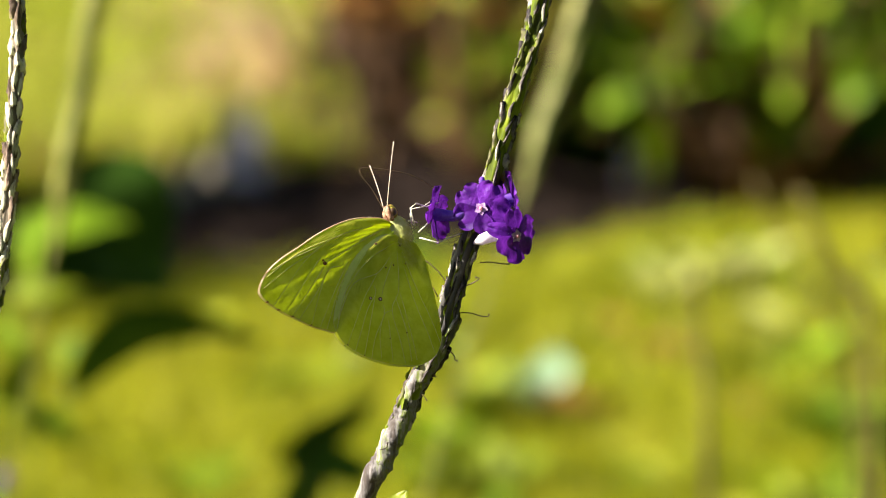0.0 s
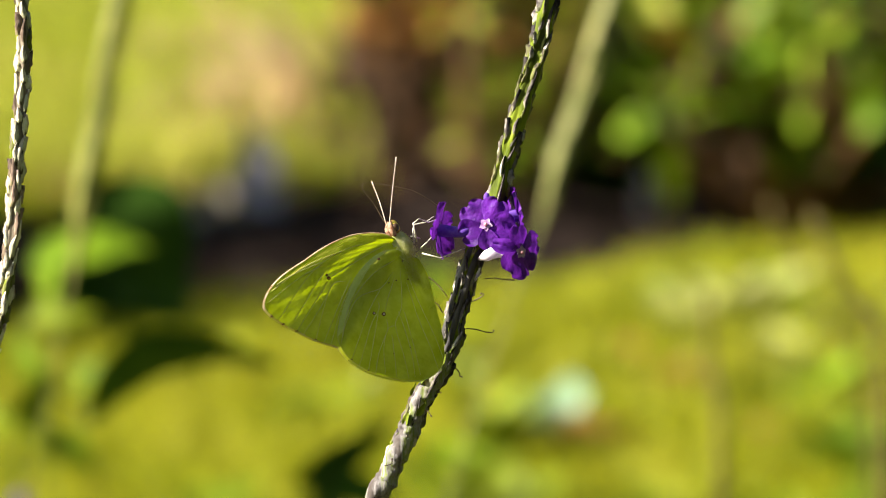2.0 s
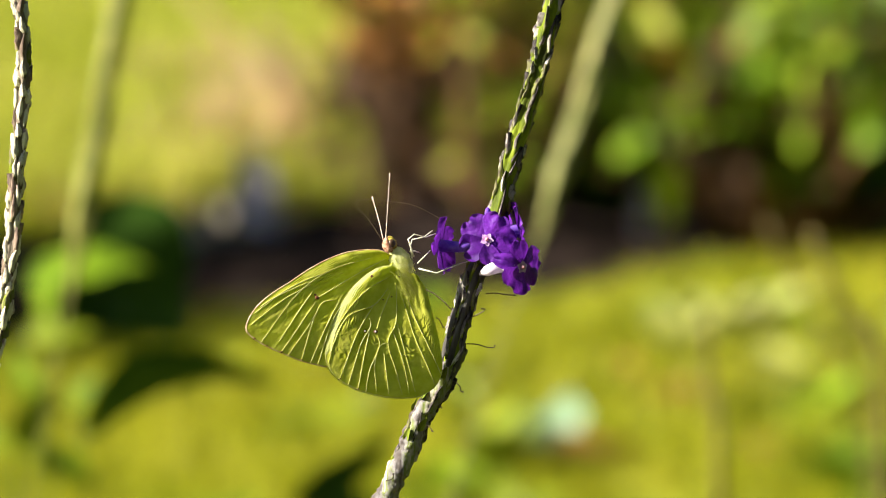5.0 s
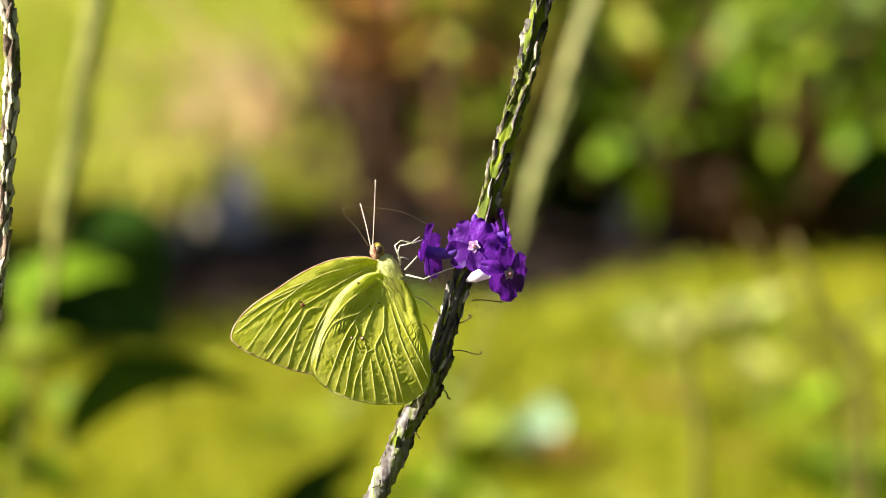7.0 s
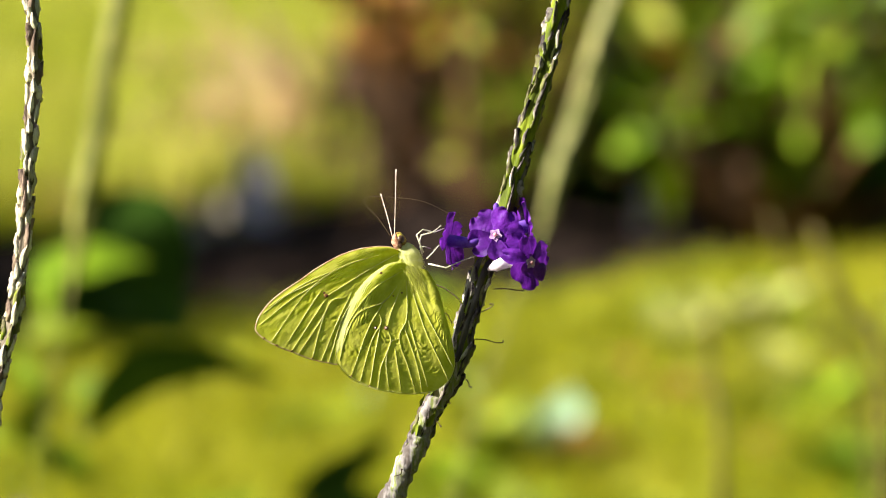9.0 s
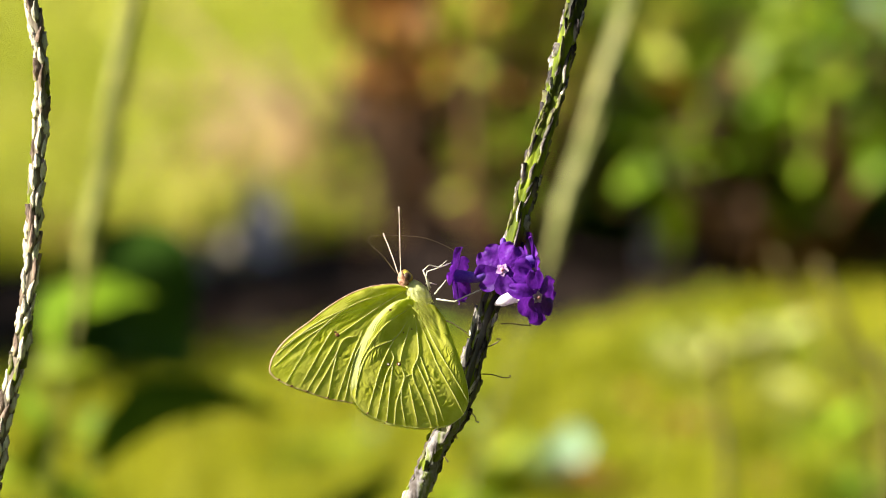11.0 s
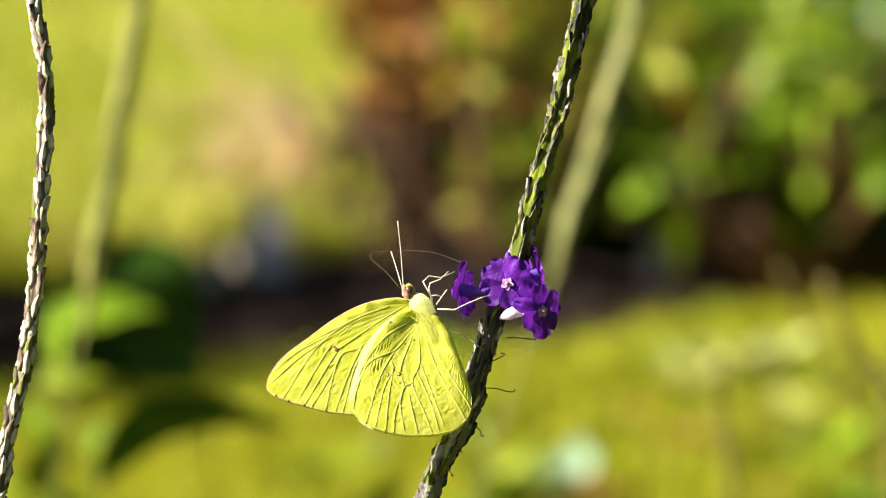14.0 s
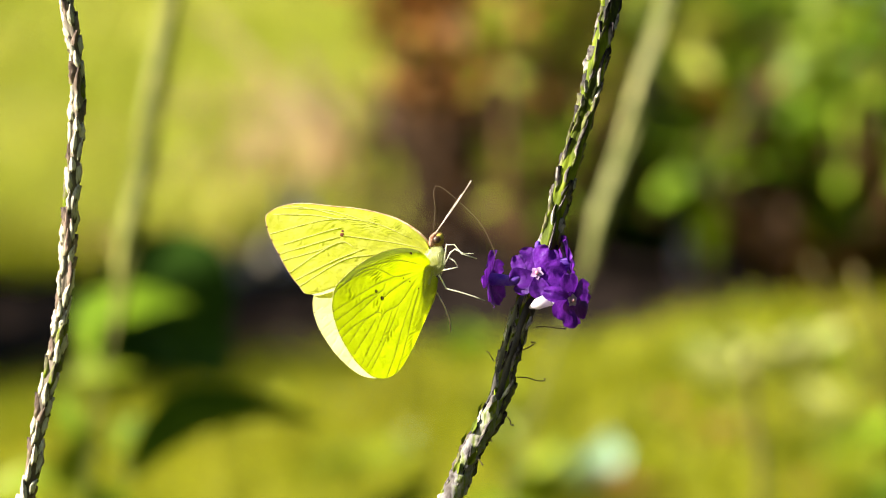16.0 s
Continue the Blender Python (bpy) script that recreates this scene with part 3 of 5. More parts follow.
# ---- flower spikes ----
def bract_mesh(mat, seed, length, width, plump, smooth):
    """A keeled, boat-shaped scale with a pointed tip that hugs the spike: +y towards the tip, +z outwards."""
    rng = random.Random(seed)
    bm = bmesh.new()
    rows = []
    nu, nv = 8, 2
    swell = rng.uniform(.0005, .0008) * plump
    for i in range(nu + 1):
        t = i / nu
        w = width * .5 * (.45 + .55 * math.sin(math.pi * min(1, t * 1.35) * .5)) * (1 - max(0, t - .42) / .58 * .93) ** .85
        h = swell * math.sin(math.pi * min(1, t * .9 + .08)) ** .8 + (0.0007 if seed % 2 else .0002) * max(0, t - .62)
        row = []
        for j in range(-nv, nv + 1):
            s = j / nv
            z = h * (1 - abs(s) ** 1.6 * 1.1) + rng.uniform(-1, 1) * .00017 + (.00016 if j == 0 else 0)
            row.append(bm.verts.new((w * s * (1 + rng.uniform(-.1, .1)) + .00028 * math.sin(3.5 * t + seed), length * t, z)))
        rows.append(row)
    low = [[bm.verts.new((r[0].co.x * .8, r[0].co.y, -.0006)), bm.verts.new((r[-1].co.x * .8, r[-1].co.y, -.0006))] for r in rows]
    for a, b, c, d in zip(rows, rows[1:], low, low[1:]):
        for k in range(2 * nv):
            bm.faces.new((a[k], a[k + 1], b[k + 1], b[k]))
        bm.faces.new((a[0], b[0], d[0], c[0]))
        bm.faces.new((c[1], d[1], b[-1], a[-1]))
    bm.faces.new((*rows[-1], low[-1][1], low[-1][0]))
    return finish(bm, mat, "bract", smooth)


BRACT_KINDS = (("g", BRACT_G), ("d", BRACT_D), ("w", BRACT_W))
SLIM = {k: [bract_mesh(m, s, l, w, h, True) for s in range(6)] for (k, m), (l, w, h) in zip(BRACT_KINDS, ((.0056, .0011, .46), (.0052, .0010, .60), (.0044, .0009, .80)))}
PLUMP = {k: [bract_mesh(m, s, .0052, .0018, .55, True) for s in range(6)] for k, m in (("g", BRACT_G), ("d", BRACT_B), ("w", BRACT_C))}


TWIST = 22.0                    # radians a metre by which the rows of scales wind round a spike


def ribbed(line, lengths, girth, rows, ribs):
    """A stem with one raised rib below each row of scales, rough all over."""
    bm = bmesh.new()
    rings = []
    n, sides = len(line), 30
    for i, p in enumerate(line):
        d = (line[min(i + 1, n - 1)] - line[max(i - 1, 0)]).normalized()
        e = d.cross(Vector((0, 1, 0))).normalized()
        f = d.cross(e)
        r = girth(i / (n - 1))
        ring = []
        for k in range(sides):
            a = 2 * math.pi * k / sides
            c = math.cos(rows * (a - TWIST * lengths[i]))
            rr = r * (1 + ribs * (abs(c) ** .6 * (1 if c > 0 else -1)) + .13 * noise.noise(Vector((math.cos(a) * 2, math.sin(a) * 2, lengths[i] * 260))))
            ring.append(bm.verts.new(p + (e * math.cos(a) + f * math.sin(a)) * rr))
        rings.append(ring)
    for a, b in zip(rings, rings[1:]):
        for k in range(sides):
            bm.faces.new((a[k], a[(k + 1) % sides], b[(k + 1) % sides], b[k]))
    bm.faces.new(rings[0][::-1])
    bm.faces.new(rings[-1])
    return bm


def spike(pts, radius, label, seed, top, bottom, mix, name="flower_spike", single=True, step=0.00125, stem_mat=None, far_mat=None, scale=1.0, scales=SLIM, foot=.8, rows=5, ribs=.13, core=1.0):
    """A flower spike: a ribbed rachis clothed with overlapping scales from bottom to top of the line (shares of its length)."""
    line = smooth_line(pts, 14)
    t = thing(name, Matrix.Translation(line[0]), label, "flower spike", "flower spikes")
    lengths = [0.0]
    for p, q in zip(line, line[1:]):
        lengths.append(lengths[-1] + (q - p).length)

    def girth(u):
        v = lengths[round(u * (len(line) - 1))] / lengths[-1]
        return core * radius * (1.25 - .35 * v) * (foot + (1 - foot) * min(1, max(0, (v - bottom) / .04 + .8)))

    part("rachis", ribbed(line, lengths, girth, rows, ribs), stem_mat or RACHIS, t)
    rng = random.Random(seed)
    s, i, joined = lengths[-1] * bottom, 0, bmesh.new()
    while s < lengths[-1] * top:
        k = max(j for j in range(len(line) - 1) if lengths[j] <= s)
        f = (s - lengths[k]) / (lengths[k + 1] - lengths[k])
        p = line[k].lerp(line[k + 1], f)
        d = (line[k + 1] - line[k]).normalized()
        a = i * 2 * math.pi * 2 / rows + TWIST * s + rng.uniform(-.14, .14)
        e = d.cross(Vector((0, 1, 0))).normalized()
        out = (Matrix.Rotation(a, 3, d) @ e).normalized()
        r = radius * (1.25 - .35 * (s / lengths[-1])) * rng.uniform(.88, 1.04)
        m = Matrix.Translation(p + out * r) @ rot_to(d + out * rng.uniform(.0, .09) + d.cross(out) * rng.uniform(-.14, .14), out) @ Matrix.Diagonal((rng.uniform(.75, 1.15) * scale, rng.uniform(.7, 1.15) * scale, rng.uniform(.7, 1.5) * scale, 1))
        f = (s / lengths[-1] - bottom) / (top - bottom)
        k = max(j for j in range(len(mix) - 1) if mix[j][0] <= max(f, 0))
        kind = rng.choices("gdw", [p + (q - p) * (f - mix[k][0]) / (mix[k + 1][0] - mix[k][0]) for p, q in zip(mix[k][1:], mix[k + 1][1:])])[0]
        me = scales[kind][rng.randint(0, 5)]
        if single:
            ob = new("bract", me)
            ob.parent = t
            ob.matrix_basis = MATRICES[t].inverted() @ m
        else:
            tmp = bmesh.new()
            tmp.from_mesh(me)
            tmp.transform(m)
            tm = bpy.data.meshes.new("tmp")
            tmp.to_mesh(tm)
            tmp.free()
            joined.from_mesh(tm)
            bpy.data.meshes.remove(tm)
        s += step * rng.uniform(.8, 1.2) * scale
        i += 1
    if single:
        joined.free()
    else:
        tagged(part("scale_cover", joined, far_mat, t), kind="stuff")
    return t


def petal_bm(m, length, width, ruffle, curl, seed, start=0.0009):
    """One broad lobe of the corolla along +y, face to +z."""
    bm = bmesh.new()
    nu, nv = 9, 5
    rows = []
    for i in range(nu + 1):
        t = i / nu
        w = width * .5 * (0.28 + .72 * math.sin(math.pi * .5 * min(1, t * 1.55)) ** 1.2) * math.sqrt(max(0.0, 1 - max(0, (t - .55) / .5) ** 2.4))
        row = []
        for j in range(-nv, nv + 1):
            s = j / nv
            y = start + length * t - 0.10 * length * t * t * (abs(s) < .22) * (t > .85)
            x = w * s
            z = curl * length * t * t + ruffle * length * (math.sin(4.2 * s * 1.6 + seed) * t * t * .5 + .5 * math.sin(7 * t + 3 * s + seed * 2) * t * .4) + .18 * w * s * s * (1 if seed % 2 < 1 else -1)
            row.append(bm.verts.new(m @ Vector((x, y, z))))
        rows.append(row)
    for a, b in zip(rows, rows[1:]):
        for k in range(2 * nv):
            bm.faces.new((a[k], a[k + 1], b[k + 1], b[k]))
    return bm


def flower(plant, centre, face, root, size, curl, spin, tube_mat, seed, up=(0, 0, 1), stout=1.0, broad=(.70,) * 5, curls=(1,) * 5):
    """A corolla with its tube from the spike, five lobes and a pale throat."""
    face = Vector(face).normalized()
    y = (Vector(up) - face * face.dot(Vector(up))).normalized()
    x = y.cross(face)
    m = Matrix((x, y, face)).transposed().to_4x4()
    m.translation = centre
    line = smooth_line([root, root.lerp(centre - face * size * .55, .5) + Vector((0, (-.0026 if stout > 1 else 0), size * .06)), centre - face * size * .5, centre], 6)
    f = part("flower", tube(line, lambda u: size * stout * (.085 + .05 * u * u) * min(1, .3 + 3 * u), 12, None, .05, False), tube_mat, plant, "violet five-lobed flower with a pale throat")
    for i in range(5):
        a = spin + 2 * math.pi * i / 5
        k = 1.0 + .10 * math.sin(seed + i * 1.9)
        pm = m @ Matrix.Rotation(a, 4, "Z") @ Matrix.Translation((0, 0, 0.00016 * (i % 3))) @ Matrix.Rotation(.10 * math.sin(seed * 3 + i), 4, "Y")
        part("petal", petal_bm(pm, size * .5 * k, size * broad[i], .15, curls[i] * curl * (1 + .5 * math.sin(i * 2.2 + seed)), seed + i * 1.7, size * .07), PETAL, f)
    bm = bmesh.new()
    for i in range(5):
        a = spin + 2 * math.pi * i / 5
        leaf(size * .15, size * .15, bm, m @ Matrix.Translation((0, 0, .0003 + .0001 * (i % 2))) @ Matrix.Rotation(a, 4, "Z") @ Matrix.Rotation(.25, 4, "X"), .2, .2, 0, 4, 1)
    part("throat", bm, THROAT, f, "pale pinkish throat")
    part("pistil", ball(m @ Vector((0, 0, .0007)), (size * .045,) * 3, None, None, 10, 6), PISTIL, f)
    return f


def stem_down(first, second, root):
    """Points of a stem that runs from its root up to the first point of a line and goes on towards the second."""
    bend = first + (first - second).normalized() * (first - root).length * .4
    return [first * (1 - s) ** 2 + bend * (2 * s * (1 - s)) + root * s * s for s in (1, .8, .6, .43, .3, .2, .13, .08, .045, .02)]


def main_spike():
    pts = [(sheet(-26.04, -82.41, 20)), sheet(-16.74, -56.84, 3), sheet(-13.95, -51.61, 1), sheet(-12.09, -46.96), sheet(-10, -42.78), sheet(-8.49, -38.59), sheet(-6.39, -34.52), sheet(-3.95, -30.34), sheet(-1.39, -24.88), sheet(0, -19.64), sheet(1.51, -13.83), sheet(3.25, -8.02), sheet(5.35, -2.79), sheet(7.44, 2.44), sheet(9.65, 10.58), sheet(12.09, 19.88), sheet(14.76, 28.83), sheet(17.55, 38.48), sheet(20.46, 51.26), sheet(23.36, 61.72, 2), sheet(26.27, 73.35, 4), sheet(28.6, 86.13, 8)]
    root = pts[0] + Vector((-0.10, 0.04, 0))
    root.z = -0.02
    low, upper = pts[:9], pts[7:13]
    pts = [*stem_down(pts[0], pts[1], root), *pts]
    # dark scales are thickest where the butterfly's shadow would fall
    t = spike(pts, 0.00188, "slender green flower spike with grey and dark dried scales", 21, .99, .862, ((0, .10, .46, .44), (.10, .06, .86, .08), (.20, .08, .80, .12), (.26, .12, .50, .38), (.36, .36, .42, .22), (1.01, .36, .44, .20)), step=0.00060, foot=1.0, core=.95)
    # darkened stretch: the butterfly's cast shadow is put into its colour
    dry = smooth_line(upper, 14)
    run = [0.0]
    for p, q in zip(dry, dry[1:]):
        run.append(run[-1] + (q - p).length)
    part("dry_rachis", ribbed(dry, run, lambda u: .00192 * min(1, .5 + 6 * u, .5 + 5 * (1 - u)), 5, .13), RACHIS_SHADED, t, "stretch of the spike below the flowers, butterfly's shadow in its colour")
    part("woody_stem", tube(smooth_line(low, 14), lambda u: .00235 * (1 - .1 * u) * (1 + .06 * math.sin(u * 37) + .05 * math.sin(u * 83 + 1)) * min(1, (1.02 - u) * 14 + .55), 22, None, .20), WOODY, t, "grey-cream woody lower stem with old scars")
    for k, (i, a) in enumerate(((3, .4), (4, 2.6), (5, 1.2), (5, 3.4), (6, 2.2), (6, .2), (7, 1.4), (7, 3.0))):
        d = (low[i + 1] - low[i]).normalized()
        out = (Matrix.Rotation(a - 1.57, 3, d) @ d.cross(Vector((0, 1, 0))).normalized()).normalized()
        part("leaf_scar", leaf(.0036, .0016, None, Matrix.Translation(low[i].lerp(low[i + 1], .3 * (k % 3)) + out * .0021) @ rot_to(d + out * .18, out), .0, .5, .1, 6, 2, .8, k), BRACT_D if k % 2 else BRACT_W, t, "old scale left on the stem")
    part("flower_bud", ball(sheet(6.51, 5.93, -2.2), (.0007, .0007, .0013), None, None, 10, 8), TUBE_M, t, "small dark violet bud")
    flower(t, sheet(6.35, 0.5, -5.0), SHEET.to_3x3() @ Vector((-.12, -1, .16)), sheet(7.28, -1.05, .8), .0099, -.08, .80, TUBE_M, 1.0, broad=(.64, .62, .44, .66, .62), curls=(.6, 1.2, .8, 1.4, 1))
    flower(t, sheet(-3.1, -0.66, -2.0), SHEET.to_3x3() @ Vector((-.90, .40, .06)), sheet(4.18, -0.85, -2.6), .0098, -.20, .1, TUBE_M, 2.3, broad=(.42, .62, .60, .60, .60), curls=(.4, 1.6, 1.3, 1.3, 1.6))
    flower(t, sheet(13.2, -5.0, -10.6), SHEET.to_3x3() @ Vector((.68, -.73, -.05)), sheet(5.0, -6.5, -2.2), .0099, -.12, 2.44, TUBE_W, 4.1, (0, 0, 1), 1.35, broad=(.86, .74, .62, .56, .34), curls=(.5, .7, 1, 1.2, 5))
    flower(t, sheet(12.71, 2.44, -.6), SHEET.to_3x3() @ Vector((.95, .22, .16)), sheet(8.06, -1.05, .6), .0108, -.08, .2, TUBE_M, 5.7)
    for pts in STYLES:
        part("style", tube(smooth_line([sheet(*p) for p in pts], 6), lambda u: .00013 + .00010 * (u > .9), 6), HAIR, t, "thin dry curled style")
    # small fresh leaf below the scales
    m = Matrix.Translation(sheet(-12.55, -63.82, -1)) @ rot_to(SHEET.to_3x3() @ Vector((.35, -.4, .9)), SHEET.to_3x3() @ Vector((-.5, -.8, .3)))
    part("leaf", leaf(.008, .005, None, m, .2, .3, .06, 10, 4, .3), LEAF_M, t, "small fresh green leaf")


STYLES = (
    ((6.12, -10.54, -1), (8.06, -10.42, -1.5), (10.38, -10.73, -2), (12.24, -10.85, -2)),
    ((2.19, -20.86, 0), (4.26, -20.95, -1), (6.33, -21.53, -2), (7.78, -21.53, -2), (7.9, -21.03, -2)),
    ((-1.33, -28.31, 0), (-0.08, -28.81, -1), (0.83, -29.76, -1), (0.95, -30.59, -1), (1.57, -30.71, -1)),
    ((-3.68, -33.69, 0), (-3.27, -33.61, -1), (-2.9, -34.1, -1)),
    ((-6.91, -37.62, -2), (-5.75, -37.62, -2.4), (-4.76, -38.9, -2.6)),
    ((3.02, -15.4, -1), (4.26, -14.87, -2), (5.5, -14.16, -2.4), (5.91, -13.67, -2.4), (5.09, -13.58, -2.4)),
    ((-2.57, -17.56, 0), (-3.19, -16.4, -1), (-3.52, -15.82, -1), (-4.1, -15.49, -1)),
    ((-14.56, -48.99, -2.2), (-13.11, -48.5, -2.6), (-12.91, -47.42, -2.6)),
)


def left_spike():
    pts = [sheet(-108.57, -80.09, 20), sheet(-102.41, -56.84, 9), sheet(-98.57, -41.85, 8), sheet(-97.41, -34.17, 8), sheet(-95.9, -26.39, 8), sheet(-94.15, -18.6, 8), sheet(-92.76, -10.93, 8), sheet(-91.48, -2.21, 8), sheet(-90.78, 8.49, 8), sheet(-89.97, 20.11, 8), sheet(-89.39, 28.01, 8), sheet(-89.04, 36.38, 8), sheet(-89.27, 44.29, 8), sheet(-90.09, 50.1, 8), sheet(-91.13, 55.8, 8), sheet(-92.06, 60.56, 9), sheet(-94.62, 74.51, 14), sheet(-98.11, 88.46, 20)]
    root = pts[0] + Vector((-0.06, 0.05, 0))
    root.z = -0.02
    pts = [*stem_down(pts[0], pts[1], root), *pts]
    return spike(pts, 0.00136, "slender pale flower spike past bloom, scales bleached", 33, .99, .80, ((0, .10, .20, .70), (1.01, .12, .28, .60)), step=.00085, ribs=.08, core=.90, scales=PLUMP, stem_mat=RACHIS_GAP)


def back_spikes():
    made = []
    for d, pts, label, seed in (
        (2.40, ((793, 800), (840, 650), (882, 530), (920, 430), (958, 310), (1005, 160), (1049, 10), (1070, -70), (1098, -200)), "pale green flower spike past bloom, leaning", 41),
        (2.30, ((70, 620), (90, 520), (109, 400), (127, 290), (145, 180), (166, 60), (185, -60), (203, -200)), "greenish flower spike past bloom, behind the others", 43),
    ):
        line = [along((x - 784) * .11624, (441 - y) * .11624, d) for x, y in pts]
        root = line[0] + Vector((-0.10, .03, 0))
        root.z = -.02
        made.append(spike([*stem_down(line[0], line[1], root), *line], .0042 if seed == 41 else .0042, label, seed, .99, .843 if seed == 41 else .83, ((0, .4, .1, .5), (1.01, .4, .1, .5)), single=False, foot=.14 if seed == 41 else .12, step=.0016, stem_mat=FARSPIKE if seed == 41 else FARSPIKE_G, far_mat=FARSPIKE if seed == 41 else FARSPIKE_G, scale=1.5))
    return made


def arched_leaf(line, across, width):
    """A leaf blade along an arching midrib; across: the way its width runs."""
    bm = bmesh.new()
    rows = []
    for i, p in enumerate(line):
        u = i / (len(line) - 1)
        w = width * max(.03, math.sin(math.pi * min(1, u ** .8)) ** .8)
        rows.append([bm.verts.new(p + across * w * k / 3 + Vector((0, 0, .12 * w * abs(k) / 3 + .0006 * math.sin(9 * u + k)))) for k in range(-3, 4)])
    for a, b in zip(rows, rows[1:]):
        for k in range(6):
            bm.faces.new((a[k], a[k + 1], b[k + 1], b[k]))
    return bm


def leafy_plant():
    """Leafy shoot of the same kind of shrub, a little behind the spikes."""
    d = 3.10
    k = 1.25 * d / 2.40

    def q(px, py, dd=0.0):
        return along((px - 784) * .11624, (441 - py) * .11624, d + dd)
    top = q(60, 470)
    foot = Vector((top.x - .05, top.y + .03, -.02))
    t = thing("leafy_shoot", Matrix.Translation(foot), "leafy green shoot with toothed drooping leaves", "plant")
    part("stem", tube(smooth_line([foot, foot.lerp(top, .5) + Vector((.012, 0, 0)), top], 8), lambda u: .0018 * (1 - .4 * u), 10, None, .1), SPIKE, t)
    # base, tip direction, face direction, length, width, droop
    for b, way, face, l, w, dr, mat in (
        (q(14, 520, -.01), (.86, -.05, .50), (-.48, -.42, .77), .043, .026, .40, LEAF_MID),
        (q(76, 408, .02), (.74, .0, -.62), (.66, -.70, .28), .058, .066, .08, LEAF_SHADED),
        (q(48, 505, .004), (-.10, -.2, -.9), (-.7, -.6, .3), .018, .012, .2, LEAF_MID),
        (q(150, 496, .004), (.62, .0, -.72), (.72, -.62, .30), .026, .026, .1, LEAF_SHADED),
        (q(70, 800), (.5, -.2, -.8), (-.5, -.8, .3), .020, .011, .2, LEAF_MID),
        (q(92, 735, -.01), (.40, -.3, .86), (-.60, -.62, .5), .015, .011, .3, LEAF_MID),
        (q(8, 610), (.8, -.1, .3), (-.3, -.6, .7), .026, .016, .3, LEAF_M),
        (q(30, 720), (-.4, .0, .7), (-.5, -.7, .4), .020, .010, .3, LEAF_MID),
    ):
        # the darkest leaves carry the plant's shade in their colour
        m = Matrix.Translation(b) @ rot_to(way, face)
        part("leaf", leaf(l * k, w * k, None, m, dr, .25, .05, 12, 4, .9, b.x * 90), mat, t, "dark green leaf with shade in its colour" if mat == LEAF_SHADED else "")
    # the arching leaf, seen from its shaded side, more shade put into its colour
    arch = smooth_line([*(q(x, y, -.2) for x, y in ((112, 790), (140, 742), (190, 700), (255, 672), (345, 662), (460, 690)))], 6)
    part("leaf", arched_leaf(arch, Vector((.10, .62, -.78)), .0200), LEAF_SHADED, t, "dark green arching leaf with shade in its colour")
    part("petiole", tube(smooth_line([q(48, 690), q(75, 745), q(100, 762), q(112, 790, -.2)], 6), .0011, 8), SPIKE, t)
    top2 = q(540, 905)
    foot2 = Vector((top2.x - .02, top2.y + .02, -.02))
    t2 = thing("leafy_shoot", Matrix.Translation(foot2), "low leafy shoot with dark green leaves", "plant")
    part("stem", tube(smooth_line([foot2, foot2.lerp(top2, .5) + Vector((.01, 0, 0)), top2], 8), lambda u: .003 * (1 - .4 * u), 10, None, .1), SPIKE, t2)
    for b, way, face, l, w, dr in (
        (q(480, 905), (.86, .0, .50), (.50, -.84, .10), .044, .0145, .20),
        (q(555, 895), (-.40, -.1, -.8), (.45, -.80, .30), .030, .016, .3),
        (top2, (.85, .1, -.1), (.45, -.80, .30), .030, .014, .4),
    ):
        part("leaf", leaf(l * k, w * k, None, Matrix.Translation(b) @ rot_to(way, face), dr, .25, .05, 12, 4, .9, b.x * 90), LEAF_SHADED, t2)
    top3 = q(-10, 800)
    foot3 = Vector((top3.x - .02, top3.y + .02, -.02))
    t3 = thing("leafy_shoot", Matrix.Translation(foot3), "low leafy shoot with a violet flower bud", "plant")
    part("stem", tube(smooth_line([foot3, foot3.lerp(top3, .5) + Vector((.01, 0, 0)), top3], 8), lambda u: .003 * (1 - .4 * u), 10, None, .1), SPIKE, t3)
    for b, way, face, l, w, dr in (
        (top3, (.5, -.1, .8), (.5, -.6, .5), .026, .014, .2),
        (top3, (.8, -.2, -.1), (.1, -.6, .8), .026, .013, .5),
        (top3, (-.8, -.1, .2), (-.2, -.5, .8), .030, .015, .5),
    ):
        part("leaf", leaf(l * k, w * k, None, Matrix.Translation(b) @ rot_to(way, face), dr, .25, .05, 12, 4, .9, b.x * 90), LEAF_M, t3)
    part("flower_bud", ball(q(-2, 935), (.005, .005, .006), None, None, 12, 8, .2), PETAL, t3, "violet flower bud")
    return [t, t2, t3]


# ---- butterfly ----
AXIS = Vector((.447, 0, -.894))          # along the body, head to tail, in the butterfly's own space


